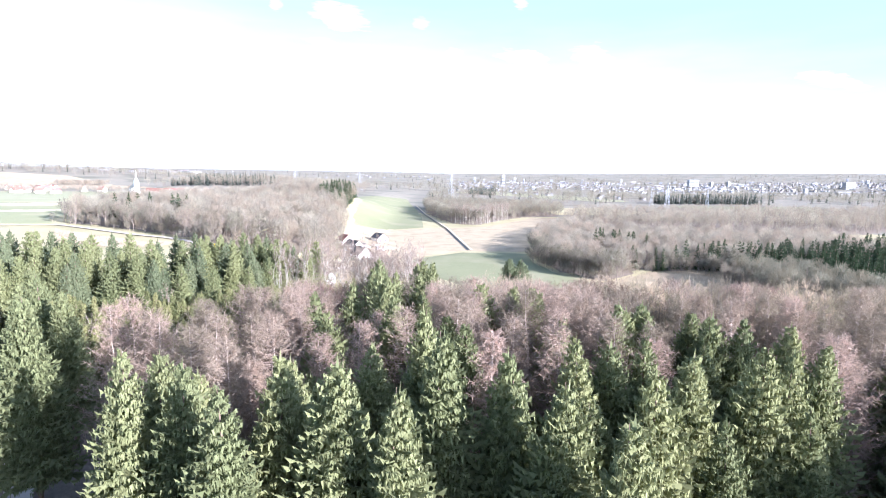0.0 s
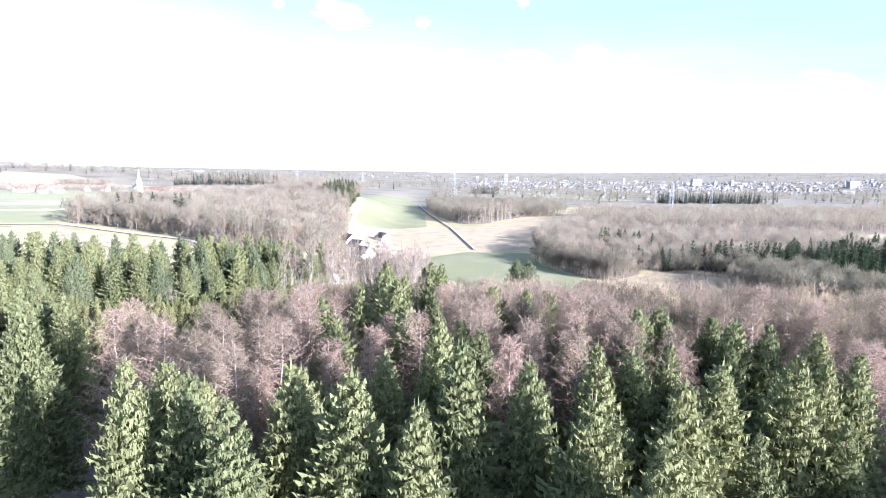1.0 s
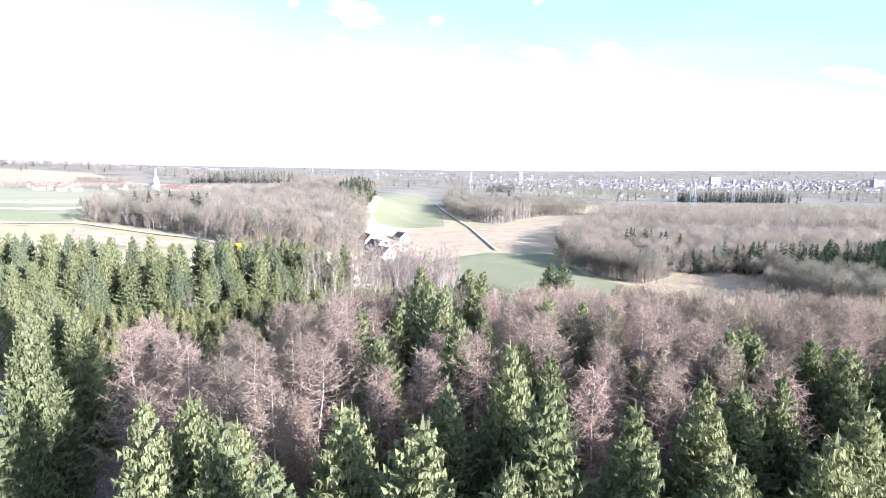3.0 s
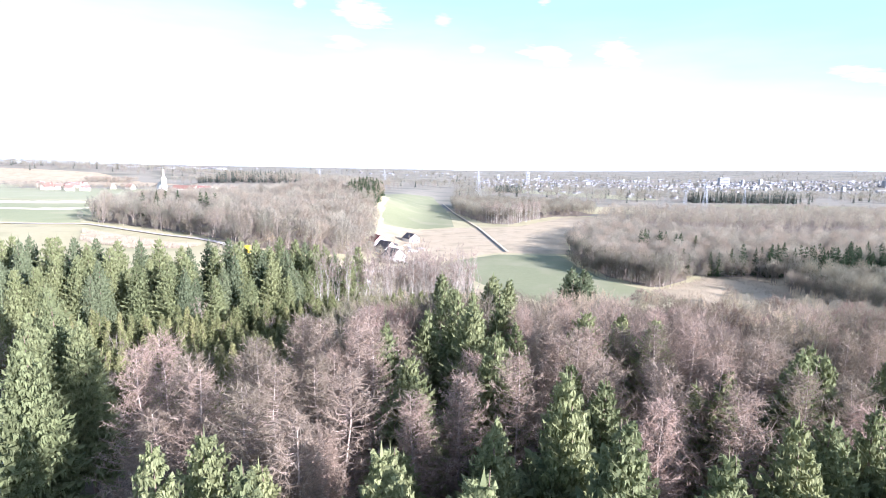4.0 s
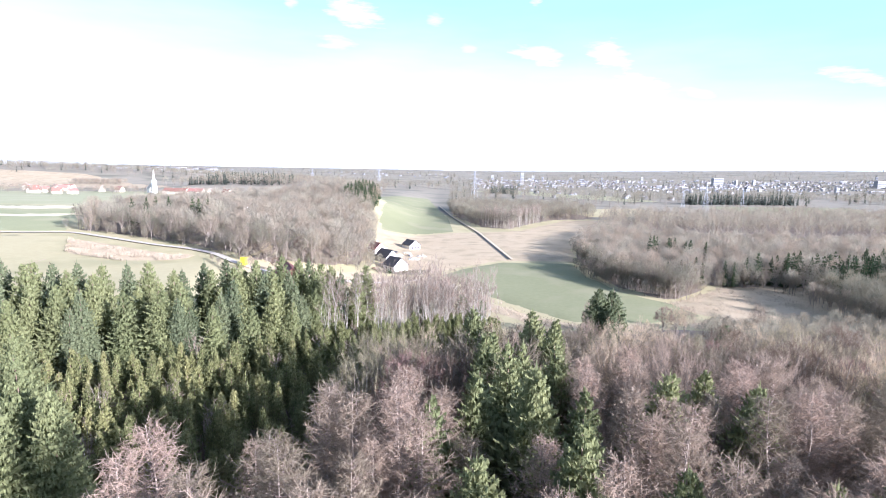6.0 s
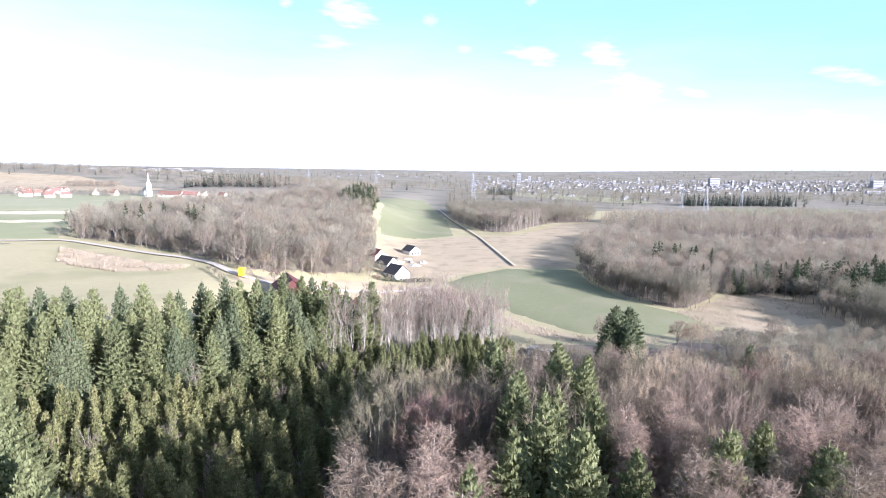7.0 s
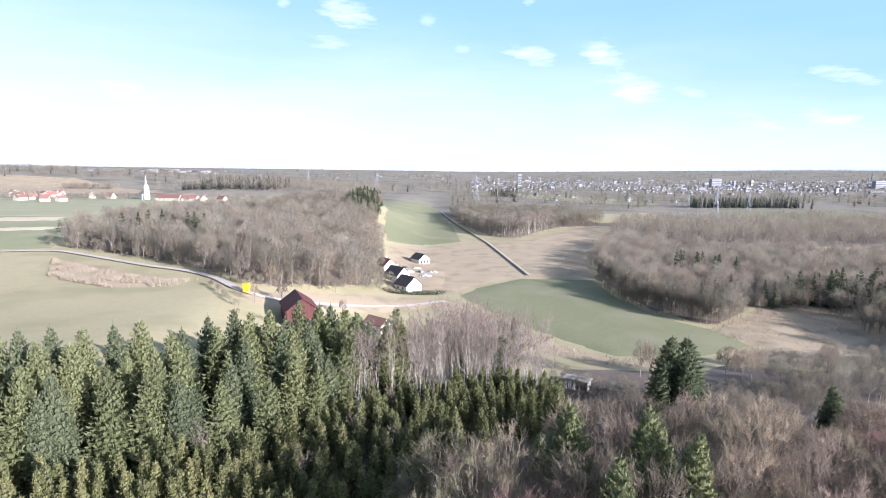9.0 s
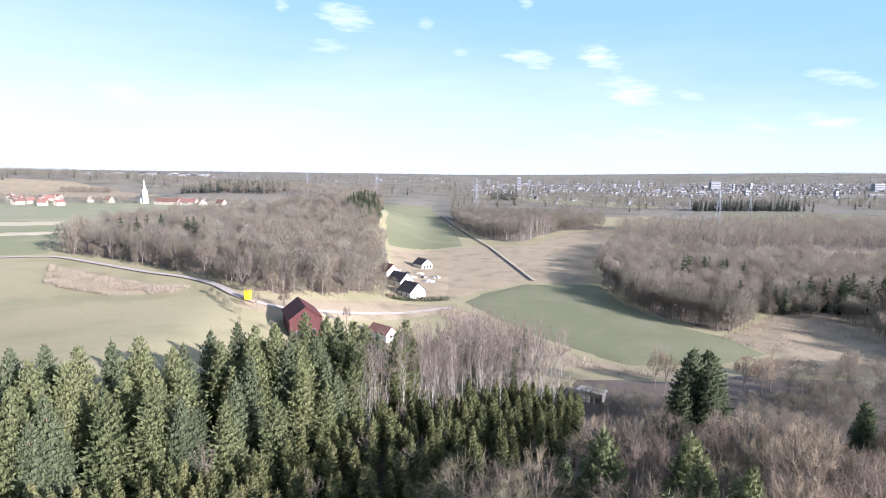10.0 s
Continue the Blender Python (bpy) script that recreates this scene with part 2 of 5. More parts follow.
M_YELLOW = material("yellow_sheet_metal", (0.75, 0.50, 0.02), (0.80, 0.56, 0.04), 0.5, fine=3.0, rough=0.5)
M_STEEL = material("galvanised_steel", (0.3, 0.31, 0.33), (0.4, 0.41, 0.43), 0.3, fine=2.0, rough=0.5, metal=0.3)
M_TOWN = material("town_render", (0.26, 0.26, 0.27), (0.37, 0.37, 0.38), 0.02, fine=0.2, per_object=0.12, per_island=0.25)
M_TOWN_ROOF = material("town_roof", (0.17, 0.135, 0.125), (0.25, 0.20, 0.185), 0.02, fine=0.2, per_object=0.3, per_island=0.35)
M_HEDGE = material("clipped_hedge", (0.04, 0.055, 0.025), (0.07, 0.085, 0.04), 0.5, fine=3.0, per_island=0.3)
M_CONCRETE = material("pale_concrete", (0.45, 0.44, 0.42), (0.55, 0.54, 0.52), 0.3, fine=2.0)

# ---------------------------------------------------------------- terrain
from mathutils.geometry import delaunay_2d_cdt

# outlines of the woods
WOOD_A = [(-207, 290), (-163, 272), (-129, 254), (-97, 231), (-78, 210), (-60, 219), (-46, 238), (-30, 262), (-33, 300), (-39, 359), (-48, 409), (-56, 450), (-64, 540), (-68, 610), (-130, 630), (-200, 520), (-236, 400), (-222, 330)]
WOOD_B = [(17, 600), (42, 508), (70, 484), (100, 545), (132, 594), (180, 611), (200, 680), (120, 760), (10, 740)]
WOOD_C = [(92, 312), (90, 268), (94, 240), (102, 222), (113, 210), (131, 226), (146, 244), (165, 240), (195, 231), (250, 240), (330, 290), (345, 388), (215, 398), (160, 470), (140, 455), (124, 412), (101, 362)]
WOOD_D = [(150, 480), (230, 448), (330, 458), (430, 450), (620, 560), (640, 700), (400, 690), (330, 650), (200, 620)]
WOOD_E = [(168, 174), (200, 122), (330, 150), (345, 262), (262, 252), (206, 238), (184, 220)]
CONIFER = [(160, 246), (185, 258), (250, 285), (320, 318), (380, 300), (330, 225), (260, 232), (200, 236)]
CONIFER_A = [(-58, 452), (-66, 600), (-92, 600), (-84, 470)]
NEAR_WOOD = [(-110, 30), (-112, 62), (-62, 95), (-32, 128), (30, 140), (60, 136), (100, 140), (150, 120), (330, 240), (330, 60), (190, -40), (180, -88), (-60, -88), (-60, 20)]
WOODED = [WOOD_A, WOOD_B, WOOD_C, WOOD_D, WOOD_E, CONIFER, NEAR_WOOD]


def sm(a, b, x):
    t = np.clip((x - a) / (b - a), 0, 1)
    return t * t * (3 - 2 * t)


def lie(x, y):
    """Height of the ground: a wooded bank near the camera, a hill to the west, the valley floor, and far rising plain."""
    near = 11 * (1 - sm(70, 185, y))
    left = (15 * sm(-8, -85, x) + 4 * sm(-85, -330, x)) * (1 - 0.3 * sm(450, 800, y) - 0.5 * sm(850, 1200, y))
    left = left * (0.25 + 0.75 * sm(20, 110, y))
    knoll = 11 * np.exp(-((x + 105) / 60) ** 2 - ((y - 580) / 110) ** 2) + 40 * np.exp(-((x + 1150) / 600) ** 2 - ((y - 1550) / 320) ** 2) + 17 * np.exp(-((x + 330) / 190) ** 2 - ((y - 1080) / 110) ** 2)
    return left + near * (1 - left / 30) + knoll + (34 + 58 * sm(-200, 4200, x)) * sm(1600, 4800, np.hypot(x, y))


def mesh_of(name, verts, faces, mats, idx=None, smooth=False):
    """A mesh from arrays: verts n x 3, faces m x k."""
    verts, faces = np.asarray(verts, np.float32), np.asarray(faces, np.int32)
    me = bpy.data.meshes.new(name)
    k = faces.shape[1]
    me.vertices.add(len(verts))
    me.vertices.foreach_set("co", verts.ravel())
    me.loops.add(faces.size)
    me.loops.foreach_set("vertex_index", faces.ravel())
    me.polygons.add(len(faces))
    me.polygons.foreach_set("loop_start", np.arange(0, faces.size, k, dtype=np.int32))
    for mt in mats if isinstance(mats, (list, tuple)) else [mats]:
        me.materials.append(mt)
    if idx is not None:
        me.polygons.foreach_set("material_index", np.asarray(idx, np.int32))
    if smooth:
        me.polygons.foreach_set("use_smooth", np.ones(len(faces), bool))
    me.update(calc_edges=True)
    return me


def axis(lo, a, b, hi, step, grow=1.16):
    mid = list(np.arange(a, b + 1e-6, step))
    up, s, v = [], step, b
    while v < hi:
        s *= grow
        v += s
        up.append(v)
    dn, s, v = [], step, a
    while v > lo:
        s *= grow
        v -= s
        dn.append(v)
    return np.array(dn[::-1] + mid + up)


def make_ground():
    xs, ys = axis(-11000, -330, 330, 11000, 7), axis(-5000, -80, 660, 11000, 7)
    X, Y = np.meshgrid(xs, ys)
    Z = lie(X, Y)
    n, m = len(xs), len(ys)
    i = (np.arange(m - 1)[:, None] * n + np.arange(n - 1)[None]).ravel()
    F = np.stack([i, i + 1, i + n + 1, i + n], 1)
    cx, cy = (X[:-1, :-1] + X[1:, 1:]).ravel() / 2, (Y[:-1, :-1] + Y[1:, 1:]).ravel() / 2
    idx = np.where(np.hypot(cx, cy) > 640, 0, 1)
    ob = new("ground", mesh_of("ground", np.stack([X.ravel(), Y.ravel(), Z.ravel()], 1), F, [M_FAR_GROUND, M_GRASS_PALE], idx, True))
    return tagged(ob, "pale winter farmland ground running to the horizon", "ground", kind="structure")



def inside(poly, x, y):
    hit = np.zeros(np.shape(x), bool)
    for (x1, y1), (x2, y2) in zip(poly, poly[1:] + poly[:1]):
        if y1 != y2:
            c = ((y1 > y) != (y2 > y)) & (x < (x2 - x1) * (y - y1) / (y2 - y1) + x1)
            hit ^= c
    return hit


def patch(name, poly, mat, label, category, lift=0.25, step=8.0, wobble=1.2, thick=0.0):
    """A draped sheet of field, meadow or yard over the ground, with a slightly uneven edge."""
    edge = []
    for (x1, y1), (x2, y2) in zip(poly, poly[1:] + poly[:1]):
        k = max(1, int(math.hypot(x2 - x1, y2 - y1) / step))
        for q in range(k):
            x, y = x1 + (x2 - x1) * q / k, y1 + (y2 - y1) * q / k
            w = wobble * noise.noise((x * 0.07, y * 0.07, 1.0)) if q else 0
            edge.append((x + w, y + w))
    ax, ay = np.array(edge).T
    gx, gy = np.meshgrid(np.arange(ax.min(), ax.max(), step), np.arange(ay.min(), ay.max(), step))
    gx, gy = gx.ravel(), gy.ravel()
    keep = inside(edge, gx, gy)
    for x, y in edge:
        keep &= np.hypot(gx - x, gy - y) > step * 0.45
    pts = [Vector(p) for p in edge] + [Vector(p) for p in zip(gx[keep], gy[keep])]
    n = len(edge)
    v, _, f, *_ = delaunay_2d_cdt(pts, [(i, (i + 1) % n) for i in range(n)], [], 1, 0.01)
    co = [(p.x, p.y, float(lie(p.x, p.y)) + (lift if i >= n else -0.12)) for i, p in enumerate(v)]
    me = bpy.data.meshes.new(name)
    me.from_pydata(co, [], f)
    me.materials.append(mat)
    me.polygons.foreach_set("use_smooth", np.ones(len(me.polygons), bool))
    return tagged(new(name, me), label, category, kind="structure")


def ribbon(name, line, width, mat, label, category, lift=0.4, step=5.0):
    """A road, track or ditch bed along a line, draped over the ground."""
    pts = []
    for (x1, y1), (x2, y2) in zip(line, line[1:]):
        k = max(1, int(math.hypot(x2 - x1, y2 - y1) / step))
        pts += [(x1 + (x2 - x1) * q / k, y1 + (y2 - y1) * q / k) for q in range(k)]
    pts = np.array(pts + [line[-1]])
    for _ in range(4):
        pts[1:-1] = (pts[:-2] + 2 * pts[1:-1] + pts[2:]) / 4
    d = np.gradient(pts, axis=0)
    d /= np.linalg.norm(d, axis=1)[:, None]
    nrm = np.stack([-d[:, 1], d[:, 0]], 1)
    rows = []
    for s in (-0.5, -0.17, 0.17, 0.5):
        p = pts + nrm * width * s
        rows.append(np.stack([p[:, 0], p[:, 1], lie(p[:, 0], p[:, 1]) + lift - (0.1 if abs(s) < 0.3 else 0)], 1))
    V = np.concatenate(rows)
    n = len(pts)
    F = [(r * n + i, r * n + i + 1, (r + 1) * n + i + 1, (r + 1) * n + i) for r in range(3) for i in range(n - 1)]
    return tagged(new(name, mesh_of(name, V, np.array(F), mat, None, True)), label, category, kind="structure")


make_ground()
patch("scrub_floor", [(26, 122), (58, 96), (100, 100), (150, 104), (200, 130), (150, 158), (92, 164), (80, 154), (56, 158), (40, 158), (30, 140)], M_LITTER, "brown scrub-covered ground beside the meadow", "scrub ground", lift=0.28)
for k, poly in enumerate(WOODED):
    patch("wood_floor", poly, M_LITTER, "brown leaf-strewn woodland floor", "woodland floor", lift=0.08 + 0.02 * k, step=9 if k < 3 or k == 6 else 16, wobble=3.0)
patch("field_near_west", [(-330, 60), (-75, 100), (-62, 165), (-80, 193), (-104, 201), (-125, 198), (-157, 210), (-185, 249), (-222, 262), (-360, 236)],
      M_GRASS_PALE, "pale green winter pasture behind the spruce plantation", "field")
patch("field_green_west", [(-420, 256), (-222, 275), (-205, 285), (-218, 300), (-240, 350), (-262, 378), (-300, 446), (-470, 440)],
      M_GRASS_WEST, "green winter-wheat field beside the gravel lane", "field")
patch("field_slope", [(-470, 444), (-300, 450), (-210, 500), (-130, 610), (-66, 620), (-60, 660), (-130, 900), (-300, 860), (-640, 760), (-620, 520)],
      M_GRASS_SLOPE, "pale green slope below the village church", "field")
patch("field_beyond_church", [(-1300, 1060), (-900, 930), (-560, 900), (-480, 960), (-620, 1150), (-900, 1350), (-1350, 1400)], M_TAN, "pale tan fields beyond the village", "field", lift=0.6, step=30)
patch("field_hamlet", [(-1100, 760), (-660, 640), (-640, 770), (-700, 880), (-1100, 900)], M_GRASS_SLOPE, "green pasture round the hamlet", "field", lift=0.5, step=25)
patch("field_plain", [(60, 1350), (330, 1000), (420, 1000), (380, 1200), (160, 1450)], M_GRASS_SLOPE, "green field on the plain before the town", "field", lift=0.6, step=30)
patch("stubble_strip_far", [(-520, 425), (-348, 429), (-303, 446), (-289, 409), (-318, 395), (-500, 380)], M_STUBBLE, "straw-coloured stubble strip", "field", lift=0.45)
patch("stubble_strip_near", [(-480, 355), (-294, 363), (-261, 381), (-252, 358), (-277, 342), (-460, 330)], M_STUBBLE, "straw-coloured stubble strip", "field", lift=0.45)
patch("track_bare", [(-178, 214), (-172, 218), (-146, 193), (-122, 152), (-127, 148), (-152, 184)], M_TAN, "bare worn vehicle track across the pasture", "track", lift=0.29)
patch("reed_bed", [(-190, 261), (-158, 213), (-124, 199), (-104, 204), (-98, 222), (-111, 218), (-156, 246)], M_TAN, "tan dry reed and grass patch", "grass patch", lift=0.4)
patch("verge_lane", [(-196, 276), (-157, 254), (-131, 240), (-113, 234), (-97, 222), (-111, 219), (-152, 239), (-184, 254)], M_GRASS_PALE, "olive grass verge along the lane", "verge")
patch("field_green_centre", [(-43, 412), (-5, 438), (20, 462), (14, 560), (8, 640), (-4, 753), (-25, 965), (-110, 800), (-66, 640), (-58, 540), (-52, 470)],
      M_GRASS_GREEN, "green winter-wheat field on the valley floor", "field")
patch("meadow_centre", [(-41, 405), (-5, 434), (22, 460), (38, 462), (75, 478), (140, 590), (190, 606), (150, 480), (124, 414), (102, 362), (94, 310), (46, 308), (18, 279), (2, 258), (-12, 262), (-18, 310), (-34, 352)],
      M_TAN, "straw-coloured dry meadow round the farmhouse", "meadow")
patch("meadow_green", [(9, 259), (33, 209), (52, 183), (62, 171), (90, 172), (116, 186), (112, 205), (101, 220), (93, 238), (89, 266), (90, 304), (46, 305), (18, 277)],
      M_GRASS_GREEN, "green meadow strip between the woods", "meadow", lift=0.45)
patch("verge_meadow", [(5, 255), (31, 205), (50, 179), (62, 168), (90, 169), (80, 156), (56, 160), (40, 172), (22, 196), (-4, 236), (-20, 250)], M_TAN, "dry grass verge along the green meadow", "verge", lift=0.35)
patch("clearing_east", [(104, 205), (120, 216), (144, 241), (175, 250), (240, 248), (260, 170), (142, 160), (92, 166), (116, 184)], M_TAN, "tan grassy clearing in the wood", "clearing", lift=0.3)
patch("farmyard", [(-84, 196), (-60, 186), (-40, 205), (-16, 225), (2, 240), (0, 254), (-30, 250), (-50, 226), (-70, 206)], M_TAN, "bare pale farmyard and grass lane", "yard", lift=0.35)
patch("house_yard", [(-26, 262), (0, 262), (6, 300), (4, 350), (-30, 356), (-30, 300)], M_TAN, "gravel and rubble yard behind the houses", "yard", lift=0.5)
patch("clearing_far", [(215, 405), (345, 395), (420, 440), (330, 452), (225, 440)], M_TAN, "grassy gap between two woods", "clearing", lift=0.3)
patch("field_far_east", [(420, 700), (640, 760), (700, 930), (430, 900)], M_GRASS_GREEN, "green field beyond the woods", "field", lift=0.4, step=20)
patch("field_far_middle", [(180, 640), (330, 690), (300, 820), (150, 760)], M_GRASS_PALE, "pale meadow beyond the woods", "field", lift=0.4, step=20)
ribbon("lane", [(-420, 246), (-330, 250), (-219, 268), (-200, 279), (-157, 257), (-131, 243), (-113, 237), (-93, 222), (-76, 200), (-60, 196), (-38, 216), (-14, 236), (4, 247)], 3.2,
       M_GRAVEL, "pale gravel farm lane", "lane", lift=0.5)
ribbon("forest_track", [(-60, 48), (-37, 26), (-23, 13), (-17, 2), (-14, -30), (-14, -80)], 3.2, M_GRAVEL, "grey gravel forest track", "track", lift=0.5)
ribbon("ditch", [(51, 313), (37, 459), (26, 530), (13, 617), (4, 700), (-4, 775)], 1.3, M_WATER, "dark straight drainage ditch", "ditch", lift=0.5)
ribbon("ditch_bank", [(53.4, 313), (39.4, 459), (28.6, 530), (15.6, 617), (6.6, 700), (-1.6, 775)], 1.8, M_STUBBLE, "pale grassy bank beside the ditch", "bank", lift=0.55)

# ---------------------------------------------------------------- trees
rng = np.random.default_rng(7)


class Shape:
    """Collects triangles."""

    def __init__(self):
        self.v, self.f, self.n = [], [], 0

    def add(self, verts, tris):
        self.v.append(np.asarray(verts, float))
        self.f.append(np.asarray(tris, int) + self.n)
        self.n += len(verts)

    def tube(self, pts, radii, sides=5):
        pts, radii = np.asarray(pts, float), np.asarray(radii, float)
        d = np.gradient(pts, axis=0)
        d /= np.linalg.norm(d, axis=1)[:, None] + 1e-9
        ref = np.where(np.abs(d[:, 2:3]) > 0.9, [[1.0, 0, 0]], [[0, 0, 1.0]])
        a = np.cross(d, ref)
        a /= np.linalg.norm(a, axis=1)[:, None] + 1e-9
        b = np.cross(d, a)
        ang = np.arange(sides) * 2 * np.pi / sides
        ring = pts[:, None] + radii[:, None, None] * (np.cos(ang)[None, :, None] * a[:, None] + np.sin(ang)[None, :, None] * b[:, None])
        n = len(pts)
        tris = []
        for i in range(n - 1):
            for j in range(sides):
                p, q = i * sides + j, i * sides + (j + 1) % sides
                tris += [(p, q, p + sides), (q, q + sides, p + sides)]
        self.add(ring.reshape(-1, 3), tris)

    def blades(self, base, tip, width):
        """Thin single triangles from base to tip: twigs."""
        base, tip = np.asarray(base, float), np.asarray(tip, float)
        d = tip - base
        side = np.cross(d, rng.normal(size=d.shape))
        side *= (np.asarray(width) / (2 * np.linalg.norm(side, axis=1) + 1e-9))[:, None] if np.ndim(width) else width / (2 * np.linalg.norm(side, axis=1) + 1e-9)[:, None]
        n = len(base)
        V = np.stack([base - side, base + side, tip], 1).reshape(-1, 3)
        self.add(V, np.arange(3 * n).reshape(n, 3))

    def sprays(self, base, tip, width):
        """Narrow needle sprays: triangles that hang from base to tip and face outwards."""
        base, tip = np.asarray(base, float), np.asarray(tip, float)
        d = tip - base
        flat = np.stack([-d[:, 1], d[:, 0], 0 * d[:, 0]], 1)
        flat /= np.linalg.norm(flat, axis=1)[:, None] + 1e-9
        flat += rng.normal(0, 0.3, flat.shape)
        w = np.asarray(width)[:, None]
        n = len(base)
        V = np.stack([base - flat * w, base + flat * w, tip], 1).reshape(-1, 3)
        self.add(V, np.arange(3 * n).reshape(n, 3))

    def arrays(self):
        return np.concatenate(self.v), np.concatenate(self.f)

    def mesh(self, name, mat, smooth=False):
        v, f = self.arrays()
        return mesh_of(name, v, f, mat, None, smooth)


def trunk_shape(height, r0, bend=0.25, sides=6, rings=7, top=0.02):
    s = Shape()
    z = np.linspace(-0.6, height, rings)
    wob = rng.normal(0, bend, (rings, 2)) * (z / height)[:, None].clip(0, 1)
    s.tube(np.column_stack([wob, z]), r0 * (1 - z.clip(0) / height) ** 0.85 + top, sides)
    return s


def spruce_crown(height, rad, gap, stations, fuzz, low=0.08, size=1.0, ratio=0.32):
    """Cone of feathered boughs in loose tiers: each bough an arched axis with pointed side twigs, hanging twigs and a few loose sprays."""
    s = Shape()
    tri, B, T, W = [], [], [], []
    lump = rng.uniform(0.82, 1.14, 7)
    z = height * low
    while z < height - 0.3:
        d = height - z
        r = rad * (1 - math.exp(-1.3 * ratio * d / rad)) + 0.12
        n = max(5, int(6.283 * r / max(0.95, size) + rng.uniform(0, 1.5)))
        a0, u = rng.uniform(0, 6.28), z / height
        slope = 0.75 * u ** 5 - 0.42 * (1 - u) - 0.08
        for b in range(n):
            a = a0 + 6.283 * (b + rng.uniform(-0.3, 0.3)) / n
            ln = r * rng.uniform(0.72, 1.16) * lump[int(a * 7 / 6.283) % 7]
            out = np.array([math.cos(a), math.sin(a), 0.0])
            side = np.array([-out[1], out[0], 0.0])
            tilt = slope + rng.normal(0, 0.12)
            h0 = z + rng.uniform(-0.5, 0.5) * gap

            def ax(q):
                return out * (q * ln) + np.array([0, 0, h0 + ln * (tilt * q + 0.16 * q * q - 0.1 * math.sin(3.14 * q))])

            dq = 0.55 / stations
            for q in np.linspace(0.28, 0.95, stations):
                sl = (0.3 * ln * (1.12 - q) + 0.22) * rng.uniform(0.75, 1.25) * size ** 0.5
                p0, p1, p = ax(q - dq), ax(q + dq), ax(q)
                for sg in (-1, 1):
                    tip = p + side * (sg * sl) + out * (sl * 0.5) - [0, 0, sl * rng.uniform(0.1, 0.6)]
                    tri += [p0, p1, tip]
                    for _ in range(2):
                        c = p + (tip - p) * rng.uniform(0.05, 0.9)
                        hw = (side + out * rng.normal(0, 0.5)) * (0.05 + 0.06 * size) * rng.uniform(0.7, 1.3)
                        tri += [c - hw, c + hw, c + out * (0.4 * sl * rng.uniform()) + side * rng.normal(0, 0.12) - [0, 0, (0.22 + 0.45 * size * rng.uniform() + 0.05 * ln)]]
            p0 = ax(0.88)
            tri += [p0 - side * 0.16 * size, p0 + side * 0.16 * size, ax(1.0) + out * 0.3]
            if fuzz:
                q = rng.uniform(0.35, 1.0, fuzz)
                base = out * (q * ln)[:, None] + [0, 0, 1] * (h0 + ln * (tilt * q + 0.16 * q * q))[:, None] + side * (rng.normal(0, 0.16, fuzz) * ln * (1.2 - q))[:, None]
                tl = size * rng.uniform(0.3, 0.75, fuzz)
                B.append(base)
                T.append(base + out * (rng.uniform(0.3, 0.9, fuzz) * tl)[:, None] + side * (rng.normal(0, 0.4, fuzz) * tl)[:, None] + [0, 0, 1] * (rng.uniform(-0.9, 0.4, fuzz) * tl)[:, None])
                W.append(tl * rng.uniform(0.16, 0.28, fuzz))
        z += gap * (0.7 + 0.6 * rng.uniform())
    s.add(np.array(tri), np.arange(len(tri)).reshape(-1, 3))
    B.append(np.array([[0, 0, height * 0.97]] * 5))
    T.append(np.array([[0.05, 0, height + 0.6], [0.35, 0.25, height * 0.99], [-0.3, 0.2, height * 0.985], [0.1, -0.4, height * 0.98], [-0.2, -0.3, height * 0.99]]))
    W.append(np.array([0.1, 0.14, 0.14, 0.14, 0.14]))
    s.sprays(np.concatenate(B), np.concatenate(T), np.concatenate(W))
    return s


def larch_shapes(height, rad, boughs, twigs, thick=0.04, low=0.22):
    """Bare larch: thin level boughs all the way up a loose cone, tips turned up, hung with fine twigs."""
    limbs, tw = Shape(), Shape()
    B, T = [], []
    lump = rng.uniform(0.65, 1.2, 7)
    for w in range(boughs):
        u = low + (0.985 - low) * ((w + rng.uniform(0, 1)) / boughs) ** 0.9
        a = w * 2.4 + rng.normal(0, 0.4)
        ln = (rad * (1 - u) ** 0.6 * rng.uniform(0.55, 1.15) + 0.25) * lump[int(a * 7 / 6.283) % 7]
        out = np.array([math.cos(a), math.sin(a), 0])
        side = np.array([-out[1], out[0], 0])
        q = np.linspace(0, 1, 4)
        rise = 0.1 + 0.45 * u * u + rng.normal(0, 0.08)
        z = u * height + ln * (rise * q - 0.35 * q * (1 - q) + 0.12 * q ** 3)
        p = out * (q * ln)[:, None] + side * (rng.normal(0, 0.1) * ln * q * q)[:, None] + [0, 0, 1] * z[:, None]
        limbs.tube(p, np.linspace(thick * 1.3, thick * 0.3, 4) * (0.6 + ln / rad), 3)
        k = max(6, int(twigs * (0.25 + 0.75 * ln / rad)))
        qq = 0.2 + 0.8 * rng.uniform(0.0, 1.0, k) ** 0.75
        base = np.stack([np.interp(qq, q, p[:, c]) for c in range(3)], 1)
        d = out * rng.uniform(0.1, 0.8, (k, 1)) + side * rng.normal(0, 0.8, (k, 1)) + [0, 0, 1] * rng.normal(0.12, 0.55, (k, 1))
        d *= rng.uniform(0.4, 1.1, (k, 1)) * (0.6 + 0.6 * (1 - qq))[:, None]
        B.append(base)
        T.append(base + d)
        B.append(base + d * rng.uniform(0.2, 0.7, (k, 1)))
        T.append(base + d + rng.normal(0, 0.3, (k, 3)))
    tw.blades(np.concatenate(B), np.concatenate(T), thick * 1.15)
    return limbs, tw


